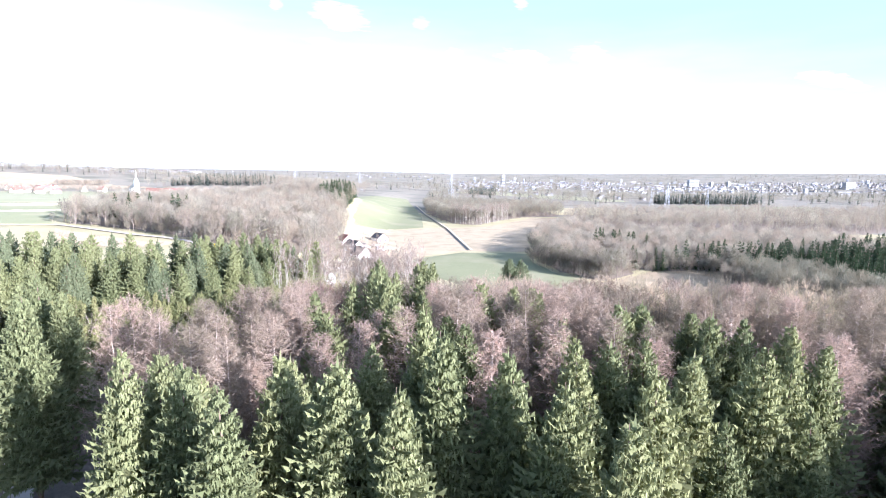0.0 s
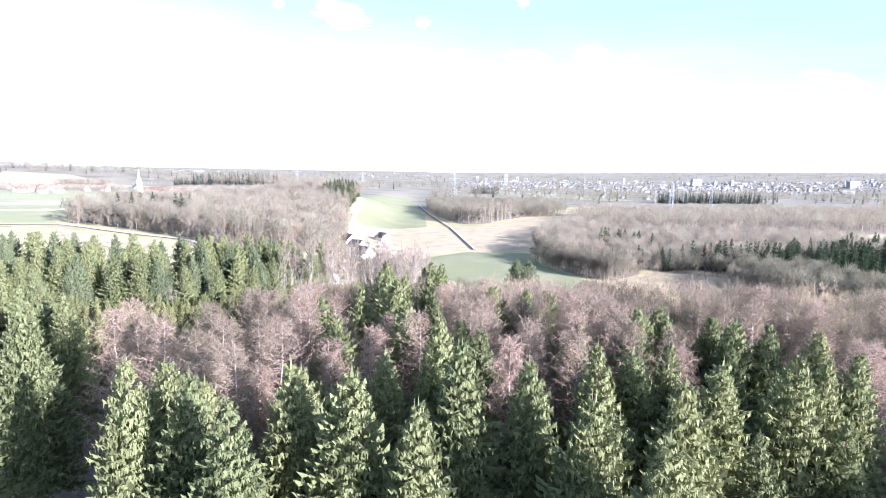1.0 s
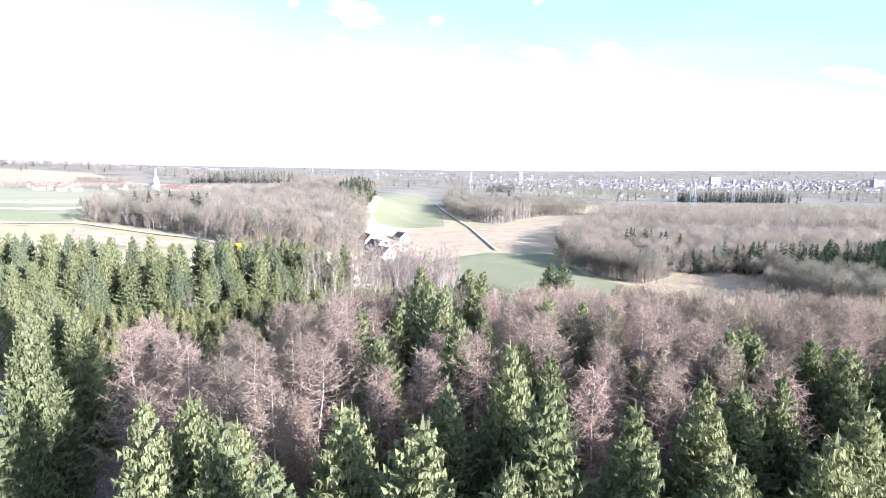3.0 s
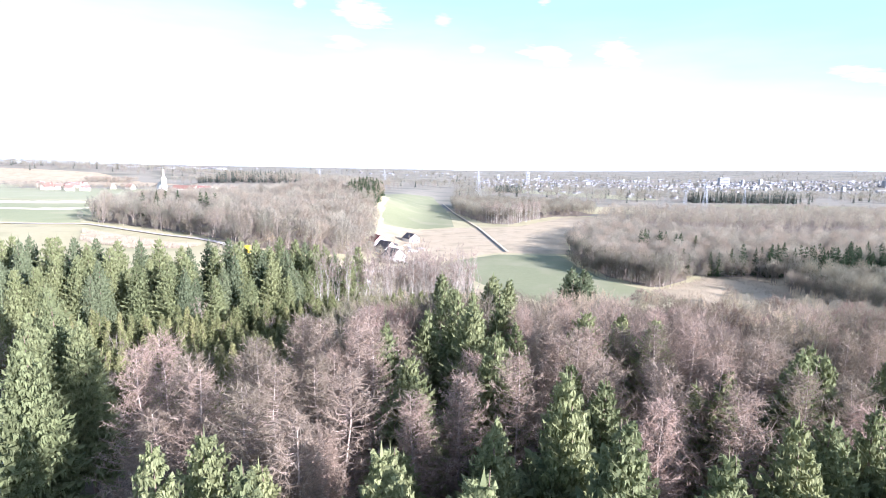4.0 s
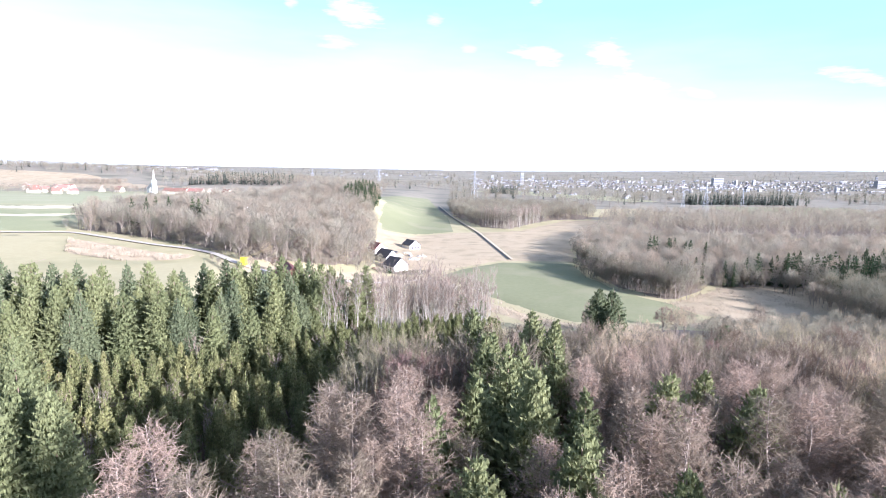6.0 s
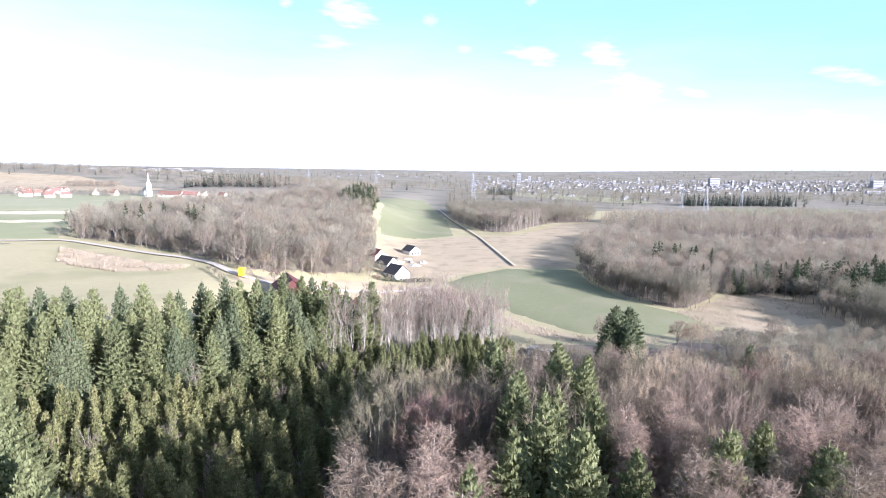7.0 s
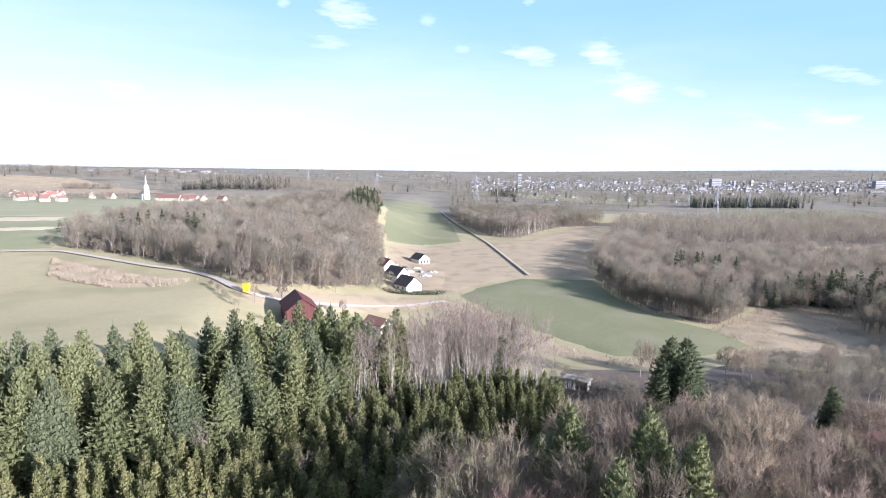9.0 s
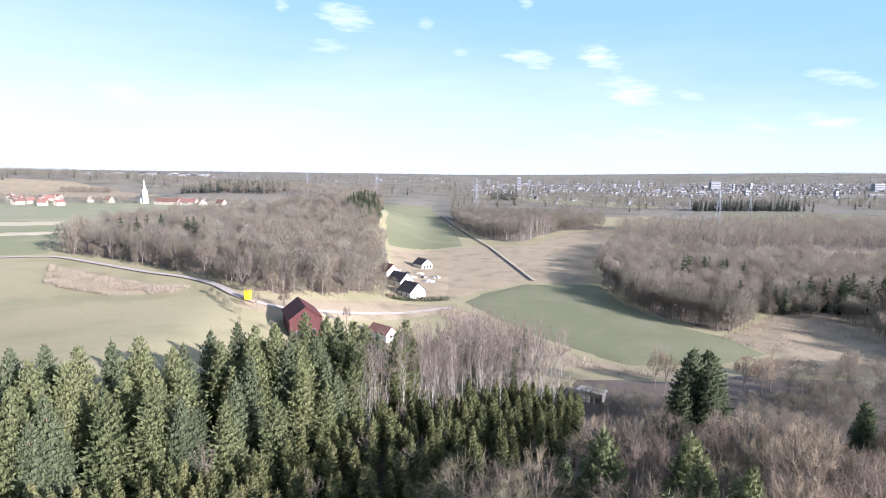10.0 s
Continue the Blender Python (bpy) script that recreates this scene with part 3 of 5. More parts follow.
def broad_shapes(height, rad, limbs_n, subs, subsubs, twigs, thick=0.04, fork=0.3, upright=0.9, fine=1.1, reach=1.0):
    """Bare broadleaf: limbs fork three times into a rounded crown of fine twigs."""
    limbs, tw = Shape(), Shape()
    B, T = [], []

    def grow(p, d, ln, r, n, sides):
        q = np.linspace(0, 1, n)[:, None]
        bow = rng.normal(0, 0.12, 3) * ln
        up = np.array([0, 0, 0.16 * ln * upright])
        pts = p + d * ln * q + bow * q * (1 - q) * 2 + up * q * q
        limbs.tube(pts, np.linspace(r, r * 0.45, n), sides)
        return pts

    def along(pts, t):
        i = min(int(t * (len(pts) - 1)), len(pts) - 2)
        f = t * (len(pts) - 1) - i
        return pts[i] * (1 - f) + pts[i + 1] * f, (pts[i + 1] - pts[i]) / (np.linalg.norm(pts[i + 1] - pts[i]) + 1e-9)

    def turn(d, amount):
        v = d + rng.normal(0, amount, 3) + np.array([0, 0, 0.12 * upright])
        return v / np.linalg.norm(v)

    for i in range(limbs_n):
        a = 6.283 * (i + rng.uniform(-0.3, 0.3)) / limbs_n
        z0 = height * (fork + 0.35 * rng.uniform(0, 1) * (i % 3) / 2)
        spread = rng.uniform(0.35, 0.95) * rad / height * 1.9
        d = np.array([math.cos(a) * spread, math.sin(a) * spread, 1.0])
        d /= np.linalg.norm(d)
        ln = (height - z0) * rng.uniform(0.62, 0.9)
        p1 = grow(np.array([0, 0, z0]), d, ln, thick * 2.0, 4, 4)
        for j in range(subs):
            b, dd = along(p1, rng.uniform(0.25, 1.0) if j else 0.99)
            p2 = grow(b, turn(dd, 0.5), ln * rng.uniform(0.25, 0.45), thick * 0.9, 3, 3)
            for k in range(subsubs):
                b2, d2 = along(p2, rng.uniform(0.2, 1.0))
                v = turn(d2, 0.5) * ln * rng.uniform(0.05, 0.15)
                B.append(b2[None])
                T.append((b2 + v)[None])
                base = b2 + v * rng.uniform(0.15, 1.0, (twigs, 1))
                dv = v / (np.linalg.norm(v) + 1e-9) * 0.7 + rng.normal(0, 0.36, (twigs, 3)) + [0, 0, 0.35 * upright]
                B.append(base)
                T.append(base + dv * rng.uniform(0.5, 1.3, (twigs, 1)) * reach * height / 20)
    tw.blades(np.concatenate(B), np.concatenate(T), thick * fine)
    return limbs, tw


def dome_shapes(height, rad, limbs_n, sprigs, twigs, thick=0.04, fork=0.25, fine=1.0, reach=1.0, flat=0.42):
    """Bare broadleaf with a lumpy domed crown: limbs fan out from the stem, branches run to the dome, fine twigs stand off their ends."""
    limbs, tw = Shape(), Shape()
    B, T = [], []
    cz, rz = height * (1 - flat), height * flat
    lobes = rng.normal(size=(9, 3))
    lobes /= np.linalg.norm(lobes, axis=1)[:, None]
    heads = []
    for i in range(limbs_n):
        a = 6.283 * (i + rng.uniform(-0.3, 0.3)) / limbs_n
        e = rng.uniform(0.15, 1.35)
        d = np.array([math.cos(a) * math.cos(e), math.sin(a) * math.cos(e), math.sin(e)])
        end = np.array([0, 0, cz]) + d * [rad, rad, rz] * 0.68
        z0 = height * (fork + 0.22 * rng.uniform())
        q = np.linspace(0, 1, 5)[:, None]
        start = np.array([0, 0, z0])
        pts = start + (end - start) * q + np.array([d[0], d[1], -0.4]) * rad * 0.22 * q * (1 - q) + rng.normal(0, 0.12, (5, 3)) * q
        limbs.tube(pts, np.linspace(thick * 2.6, thick * 0.9, 5), 4)
        heads.append((d, pts))
    D = np.array([h[0] for h in heads])
    for k in range(sprigs):
        d = rng.normal(size=3)
        d[2] = abs(d[2]) * 1.1 - 0.35
        d /= np.linalg.norm(d)
        swell = 0.8 + 0.26 * max(0.0, float((lobes @ d).max())) ** 3
        end = np.array([0, 0, cz]) + d * [rad, rad, rz] * swell * rng.uniform(0.72, 1.0)
        pts = heads[int((D @ d + rng.normal(0, 0.15, limbs_n)).argmax())][1]
        b = pts[rng.integers(2, 5)]
        bend = b + (end - b) * 0.5 + d * 0.25 + rng.normal(0, 0.2, 3)
        limbs.tube([b, bend, end], [thick * 0.8, thick * 0.6, thick * 0.3], 3)
        q = rng.uniform(0.25, 1.0, (twigs, 1))
        base = np.where(q < 0.5, b + (bend - b) * q * 2, bend + (end - bend) * (q * 2 - 1))
        v = d * 0.55 + np.array([0, 0, 0.45]) + rng.normal(0, 0.5, (twigs, 3))
        v *= rng.uniform(0.35, 1.0, (twigs, 1)) * reach
        B += [base, base + v * 0.5]
        T += [base + v, base + v + rng.normal(0, 0.28, (twigs, 3)) * reach]
    tw.blades(np.concatenate(B), np.concatenate(T), thick * fine)
    return limbs, tw


def puff_model(height, rad, n, width, bark, twig):
    """A far bare tree: a stem and a loose rounded crown of upward twigs."""
    t = thing("far_tree", "bare tree", "tree")
    st = Shape()
    st.tube([(0, 0, -0.5), (0.1, 0, height * 0.4), (0, 0.1, height * 0.75)], [0.3, 0.2, 0.08], 3)
    tw = Shape()
    d = rng.normal(size=(n, 3))
    d /= np.linalg.norm(d, axis=1)[:, None]
    d[:, 2] = d[:, 2] * 0.9 + 0.15
    p = d * np.array([rad, rad, height * 0.42]) * rng.uniform(0.35, 0.95, (n, 1)) ** 0.6 + [0, 0, height * 0.56]
    v = d * 0.9 + rng.normal(0, 0.35, (n, 3)) + [0, 0, 0.45]
    ln = rng.uniform(0.6, 1.4, (n, 1)) * height / 18
    tw.blades(p - v * ln * 0.6, p + v * ln * 0.4, width)
    under(t, "crown", crown_mesh(st, tw, bark, twig))
    return t


def crown_mesh(limbs, twigs, bark, twig):
    """One bare crown: limbs in bark, fine twigs in their own colour."""
    (v1, f1), (v2, f2) = limbs.arrays(), twigs.arrays()
    return mesh_of("crown", np.concatenate([v1, v2]), np.concatenate([f1, f2 + len(v1)]), [bark, twig], np.repeat([0, 1], [len(f1), len(f2)]))


def thing(name, label, category, group=""):
    return tagged(new(name), label, category, group)


def under(parent, name, me, label=""):
    ob = new(name, me)
    ob.parent = parent
    return tagged(ob, label) if label else ob


def spruce_model(name, label, group, height, rad, gap, stations, fuzz, needle, low=0.08, size=1.0, ratio=0.32):
    t = thing(name, label, "spruce tree", group)
    under(t, "trunk", trunk_shape(height, height * 0.011 + 0.03).mesh("trunk", M_BARK_SPRUCE, True))
    under(t, "crown", spruce_crown(height, rad, gap, stations, fuzz, low, size, ratio).mesh("crown", needle))
    return t


def larch_model(name, label, group, height, rad, boughs, twigs, thick=0.04, low=0.22):
    t = thing(name, label, "larch tree", group)
    under(t, "trunk", trunk_shape(height, 0.2, 0.2).mesh("trunk", M_BARK_PALE, True))
    li, tw = larch_shapes(height, rad, boughs, twigs, thick, low)
    under(t, "crown", crown_mesh(li, tw, M_BOUGH_LARCH, M_TWIG_PINK))
    return t


def broad_model(name, label, category, group, height, rad, a, b, c, d, bark, twig, thick=0.04, fork=0.3, upright=0.9, r0=0.28, fine=1.1, reach=1.0):
    t = thing(name, label, category, group)
    under(t, "trunk", trunk_shape(height * 0.72, r0, 0.35).mesh("trunk", bark, True))
    li, tw = broad_shapes(height, rad, a, b, c, d, thick, fork, upright, fine, reach)
    under(t, "crown", crown_mesh(li, tw, bark, twig))
    return t


def dome_model(label, group, height, rad, a, b, c, bark, twig, thick=0.04, fork=0.25, r0=0.25, fine=1.0, reach=1.0, flat=0.42):
    t = thing("broadleaf_tree", label, "broadleaf tree", group)
    under(t, "trunk", trunk_shape(height * 0.66, r0, 0.3).mesh("trunk", bark, True))
    li, tw = dome_shapes(height, rad, a, b, c, thick, fork, fine, reach, flat)
    under(t, "crown", crown_mesh(li, tw, bark, twig))
    return t


def plant(models, spots, base_h, lean=1.5):
    """Stand copies of the models, whose own height is base_h, at (x, y, height)."""
    for k, (x, y, hgt) in enumerate(spots):
        src, href = models[k % len(models)], base_h
        s = hgt / href
        m = pose(x, y, float(lie(x, y)) - 0.1, rng.normal(0, lean), rng.normal(0, lean), rng.uniform(0, 360))
        src.scale = (s * rng.uniform(0.9, 1.1), s * rng.uniform(0.9, 1.1), s)
        copy_thing(src, m)
    for src in models:
        src.scale = (1, 1, 1)


def retire(models):
    for src in models:
        for o in (*src.children_recursive, src):
            bpy.data.objects.remove(o)


def triples(text):
    return [tuple(float(c) for c in w.split(",")) for w in text.split()]


def scatter(poly, gap, lo, hi, avoid=(), keep=2.5, seed=1):
    """Uneven spots inside poly, about gap apart, with heights between lo and hi."""
    r = np.random.default_rng(seed)
    ax, ay = np.array(poly).T
    out = []
    av = np.array([(a[0], a[1]) for a in avoid]) if len(avoid) else np.zeros((0, 2))
    for y in np.arange(ay.min(), ay.max(), gap * 0.87):
        for x in np.arange(ax.min(), ax.max(), gap):
            px, py = x + r.uniform(-0.45, 0.45) * gap, y + r.uniform(-0.45, 0.45) * gap
            if not inside(poly, np.array([px]), np.array([py]))[0]:
                continue
            if len(av) and np.hypot(av[:, 0] - px, av[:, 1] - py).min() < keep:
                continue
            out.append((px, py, r.uniform(lo, hi)))
    return out


SPRUCES_A = triples("4.7,-12.4,27.0 30.8,-8.6,28.3 52.6,-7.8,26.0 22.6,24.2,26.9 24.6,12.8,26.6 -17.0,6.5,26.9 8.8,-11.7,26.0 39.3,-15.4,26.0 62.3,-6.8,26.0 68.6,2.6,26.0 16.2,26.9,25.0 54.4,13.5,25.0 63.0,9.8,25.0 28.2,48.3,25.0 32.8,10.5,25.0 55.7,18.0,25.0 -28.3,19.7,25.0 25.3,50.3,24.0 45.0,26.6,24.0 -36.2,35.2,24.0")
SPRUCES_B = triples("13.4,-15.1,26.0 37.1,-9.0,27.0 59.0,-7.4,27.0 36.6,27.7,25.4 21.3,32.7,26.5 51.5,9.6,26.7 16.7,-9.2,26.0 43.0,-20.5,26.0 64.7,5.0,26.0 67.2,-4.0,26.0 19.3,39.7,25.0 58.1,13.8,25.0 22.4,36.4,25.0 16.6,-4.6,25.0 33.3,5.8,25.0 47.6,-0.8,25.0 -30.2,26.2,25.0 18.7,44.9,24.0 41.9,31.9,24.0")
SPRUCES_C = triples("21.4,-10.5,27.3 44.3,-4.7,26.6 29.4,-2.0,28.3 43.4,22.8,25.5 18.2,57.6,23.9 52.0,0.3,25.3 27.0,-16.0,26.0 48.2,-12.8,26.0 61.8,6.6,26.0 13.0,21.1,25.0 27.3,34.6,25.0 61.1,12.4,25.0 16.8,12.0,25.0 22.9,-2.4,25.0 45.0,8.7,25.0 4.4,-6.8,25.0 28.1,56.7,24.0 28.1,25.9,24.0 -23.3,22.7,24.0")
LONE = triples("18.0,134.3,15.0 25.1,163.5,15.0 45.5,66.7,15.0 53.2,67.2,15.0 56.7,58.2,15.0 71.5,63.2,15.0 81.5,49.7,15.0 76.3,93.7,13.0 6.8,116.7,13.0 74.3,90.4,13.0 17.4,72.0,13.0")
LARCHES_A = triples("-7.3,7.2,26.0 0.4,2.7,26.0 5.8,2.9,26.0 6.2,17.8,26.0 26.5,8.2,26.0 70.5,-2.0,26.0 -2.4,6.7,26.0 12.0,15.1,26.0 5.0,-0.5,26.0 35.1,17.3,26.0 38.6,4.7,26.0 51.4,14.9,26.0 43.1,17.7,26.0 32.5,13.7,26.0 11.7,3.1,26.0 35.7,31.7,24.0 51.8,34.9,24.0 29.2,34.3,24.0 3.7,25.1,24.0 52.8,26.2,24.0 53.5,3.6,24.0 79.7,14.3,24.0 88.3,14.7,24.0")
LARCHES_B = triples("-8.0,13.3,26.0 0.8,10.9,26.0 2.6,19.3,26.0 9.4,19.9,26.0 35.7,0.2,26.0 80.5,7.1,26.0 3.6,8.2,26.0 10.8,-5.0,26.0 30.1,20.7,26.0 34.7,9.2,26.0 43.7,8.6,26.0 49.8,5.3,26.0 46.9,19.9,26.0 42.4,2.0,26.0 36.4,39.0,24.0 36.2,25.2,24.0 49.5,26.6,24.0 14.0,24.5,24.0 47.4,34.3,24.0 39.0,12.3,24.0 37.6,29.0,24.0 90.2,21.1,24.0")
BROAD_A = triples("23.2,45.9,20.0 6.1,46.9,20.0 13.8,42.6,20.0 43.2,59.3,20.0 51.7,59.5,20.0 57.8,55.4,20.0 49.4,70.4,20.0 63.8,49.3,20.0 76.3,60.7,20.0 43.3,43.5,20.0 32.9,50.1,20.0 21.0,36.8,20.0 86.3,72.5,20.0 23.1,76.2,18.0 34.8,78.7,18.0 41.5,76.7,18.0 53.9,72.0,18.0 21.4,62.9,18.0 36.0,63.1,18.0 18.5,55.5,18.0 28.6,69.1,18.0 84.8,59.3,20.0 99.3,57.2,20.0 110.3,52.7,20.0 75.1,45.3,20.0 82.7,45.6,20.0")
BROAD_B = triples("11.9,57.8,20.0 9.1,42.1,20.0 2.8,57.4,20.0 49.7,64.5,20.0 51.3,50.7,20.0 38.9,54.3,20.0 67.5,60.3,20.0 70.2,71.6,20.0 54.6,41.0,20.0 17.7,47.8,20.0 27.8,36.9,20.0 65.1,71.1,20.0 78.3,72.2,20.0 28.0,76.3,18.0 37.0,72.5,18.0 42.9,69.1,18.0 56.4,68.0,18.0 8.3,62.6,18.0 39.8,58.1,18.0 5.6,55.3,18.0 67.8,55.3,20.0 95.5,63.5,20.0 99.5,46.7,20.0 117.4,53.0,20.0 87.8,41.5,20.0 67.4,44.6,20.0")
BIRCHES = triples("-10.0,101.8,16.0 -9.4,107.0,16.0 -4.8,107.3,16.0 -0.2,107.4,16.0 2.1,104.8,16.0 8.2,163.1,16.0 10.2,153.9,16.0 12.0,144.6,16.0 15.2,154.5,16.0 18.2,159.2,16.0 18.2,145.0,16.0 19.9,140.8,16.0 20.7,136.1,16.0 20.3,120.4,16.0 21.7,114.0,16.0 -12.2,97.5,16.0 -12.7,90.1,16.0 -7.0,97.9,16.0 -1.7,98.2,16.0 9.2,127.2,16.0 11.3,120.0,16.0 15.8,120.0,16.0 22.1,103.6,16.0 24.3,108.9,16.0 5.4,135.0,16.0 1.1,126.5,16.0 -2.8,119.0,16.0")
STAND_EDGE = triples("-37.1,97.8,22.7 -34.2,97.0,22.3 -31.0,99.9,22.7 -28.1,99.3,22.4 -27.1,107.7,24.3 -24.2,107.2,23.9 -21.1,109.6,24.2 -18.1,108.8,23.6 -15.3,108.9,23.2 -11.7,107.8,22.3 -7.7,116.2,23.6 -9.4,107.8,21.8 -57.9,76.8,21.2 -53.0,73.6,20.5 -56.6,71.7,20.8 -50.8,82.0,21.1 -48.3,84.5,21.2 -42.3,83.8,20.6 -40.5,91.3,21.7 -36.7,90.0,21.2 -30.8,92.8,21.3 -23.6,99.5,22.0 -18.7,102.5,22.1 -26.1,93.1,20.9 -21.3,94.0,20.5 -15.2,100.3,21.1 -54.2,65.1,20.2 -50.1,67.1,19.8 -38.2,78.8,19.6")
EDGE_TREES = triples("59.5,146.5,0.0 59.9,140.8,0.0 81.0,140.5,0.0 83.9,137.6,0.0 87.6,139.6,0.0 115.2,148.8,0.0")
HILL_PINES = triples("-180.1,304.8,20.0 -167.8,298.5,20.0 -175.7,323.4,20.0 -164.7,319.6,20.0 -152.4,325.0,20.0 -141.7,312.3,20.0 -139.6,317.1,20.0")
SPRUCES = SPRUCES_A + SPRUCES_B + SPRUCES_C
LARCHES, BROAD = LARCHES_A + LARCHES_B, BROAD_A + BROAD_B
ALL_NEAR = SPRUCES + LARCHES + BROAD + LONE + BIRCHES + STAND_EDGE

def split(spots, test):
    return [p for p in spots if test(p)], [p for p in spots if not test(p)]


def mass(name, models, spots, base_h, label):
    """Joins many far trees, each a turned and scaled copy of a model, into one mesh."""
    data = []
    for src in models:
        vs, fs, ms, mats, n = [], [], [], [], 0
        for o in src.children:
            me = o.data
            v = np.empty(len(me.vertices) * 3, np.float32)
            me.vertices.foreach_get("co", v)
            f = np.empty(len(me.loops), np.int32)
            me.loops.foreach_get("vertex_index", f)
            ix = np.empty(len(me.polygons), np.int32)
            me.polygons.foreach_get("material_index", ix)
            vs.append(v.reshape(-1, 3))
            fs.append(f.reshape(-1, 3) + n)
            mats.append(ix + len(ms))
            ms += list(me.materials)
            n += len(me.vertices)
        data.append((np.concatenate(vs), np.concatenate(fs), np.concatenate(mats), ms))
    V, F, I, n = [], [], [], 0
    slots = []
    for k, (x, y, hgt) in enumerate(spots):
        v, f, i, ms = data[k % len(data)]
        for q in ms:
            if q not in slots:
                slots.append(q)
        remap = np.array([slots.index(q) for q in ms])
        a, s = rng.uniform(0, 6.283), hgt / base_h
        c, d = math.cos(a) * s, math.sin(a) * s
        V.append(np.stack([v[:, 0] * c - v[:, 1] * d + x, v[:, 0] * d + v[:, 1] * c + y, v[:, 2] * s + float(lie(x, y))], 1))
        F.append(f + n)
        I.append(remap[i])
        n += len(v)
    ob = new(name, mesh_of(name, np.concatenate(V), np.concatenate(F), slots, np.concatenate(I)))
    return tagged(ob, label, "woodland", kind="stuff")


# tall spruces along the near edge and in clumps
tall = [spruce_model("spruce_tree", "tall green Norway spruce with drooping boughs in dense forest", "tall spruces", 26, 5.6 + 0.3 * i, 0.6, 4, 8, M_NEEDLE, 0.25, 0.7, 0.29 + 0.025 * i) for i in range(4)]
plant(tall, SPRUCES, 26)
# spruces filling the forest between them
FILL = scatter([(4, -12), (66, -14), (90, -5), (80, 10), (60, 16), (40, 20), (10, -2)], 6.5, 18, 24, ALL_NEAR, 3.6, 3)
plant(tall, FILL, 26)
# spruces out of view on the right, added to shade the trees there
plant(tall, scatter([(69, -30), (100, -30), (104, -4), (84, -2), (76, -10)], 7, 23, 27, ALL_NEAR, 3.5, 41), 26)
# plantation spruces: a dense even-aged stand
MATURE = [(-110, 40), (-100, 62), (-75, 74), (-59, 81), (-47, 87), (-35, 94), (-17, 104), (-8, 112), (-6, 104), (-14, 92), (-22, 78), (-30, 72), (-38, 68), (-48, 62), (-60, 55), (-75, 50)]
stand = [spruce_model("spruce_tree", "blue-green plantation spruce in a dense even-aged stand", "plantation spruces", 20, 4.4 - 0.3 * i, 0.66, 3, 6, M_NEEDLE if i < 2 else M_NEEDLE_BLUE, 0.25, 0.75, 0.42 - 0.03 * i) for i in range(3)]
st_near, st_far = split(scatter(MATURE, 5.7, 0, 1, ALL_NEAR, 3.2, 4), lambda p: p[0] > -50)


def stand_top(x, y):
    """Height of the plantation's trees over the ground: taller towards its back and its west end."""
    return min(37.5, 30.5 - 0.235 * (x + 29) + 0.13 * (y - 76)) - float(lie(x, y))


st_near, st_far = [[(x, y, stand_top(x, y) - 2.5 + 3.5 * q) for x, y, q in part_] for part_ in (st_near, st_far)]
plant(stand[::-1], STAND_EDGE, 20)
plant(stand, st_near + [(x, y, stand_top(x, y) + 2.2) for x, y in ((-29, 90), (-27, 88.5), (-24.5, 91), (-32, 88))], 20)
deep = [spruce_model("spruce_tree", "spruce", "", 20, 4.4, 1.7, 2, 0, M_NEEDLE, 0.2, 1.9, 0.36) for i in range(2)]
# unseen spruces behind and below the camera, added for the shade they cast
mass("forest_behind", deep, scatter([(-45, -75), (75, -75), (75, -33), (40, -34), (-45, -34)], 6.0, 20, 24, (), 2, 61) + scatter([(78, -80), (170, -80), (170, -10), (114, -6), (106, -34), (78, -34)], 6.0, 25, 29, (), 2, 62) + scatter([(2, -38), (18, -38), (22, -50), (8, -53)], 5.0, 27, 31, (), 2, 64), 20, "unseen spruces added south of the camera to cast shade")
# young spruces
YOUNG = [(-75, 48), (-60, 54), (-48, 61), (-38, 67), (-30, 71), (-22, 77), (-14, 91), (-8, 103), (8, 108), (24, 112), (28, 100), (20, 84), (4, 74), (0, 60), (-2, 46), (-10, 34), (-22, 30), (-40, 40), (-56, 44)]
kids = [spruce_model("young_spruce_tree", "slim yellow-green young spruce in a dense plantation", "young spruces", 12, 1.3, 0.42, 3, 3, M_NEEDLE_YOUNG, 0.5, 0.5, 0.26) for i in range(3)]
y_near, y_far = split(scatter(YOUNG, 2.7, 9.5, 13.0, ALL_NEAR, 1.5, 5), lambda p: p[1] < 88)
plant(kids, y_near[:300], 12)
mass("young_plantation_rest", kids, y_far + y_near[300:], 12, "slim yellow-green young spruces in dense rows")
# lone dark firs among the bare trees
lone = [spruce_model("fir_tree", "dark green fir standing among bare trees", "lone firs", 15, 3.4, 0.7, 4, 6, M_NEEDLE_BLUE, 0.15, 0.9, 0.4) for i in range(2)]
plant(lone, LONE, 15)
bushy = [spruce_model("fir_tree", "broad bushy green fir at the meadow's edge", "meadow firs", 18, 5.0, 0.7, 5, 8, M_NEEDLE_BLUE, 0.06, 1.0, 0.5)]
plant(bushy, [(52.0, 110.0, 19.5), (56.0, 110.5, 19.0), (54.5, 106.0, 15.5), (49.5, 107.5, 12.5)], 18)
retire(bushy)
# larches
lar = [larch_model("larch_tree", "bare pinkish-brown larch with pale trunk and level boughs", "bare larches", 26, 6.2 + 0.4 * i, 150, 56, 0.04, 0.36) for i in range(3)]
plant(lar, LARCHES, 26)
plant(lar, scatter([(-6, -2), (8, -2), (30, 2), (48, 4), (70, 4), (92, 0), (104, 14), (96, 30), (60, 32), (30, 34), (6, 28), (-6, 14)], 7.0, 22, 25.5, ALL_NEAR, 3.4, 27), 26)
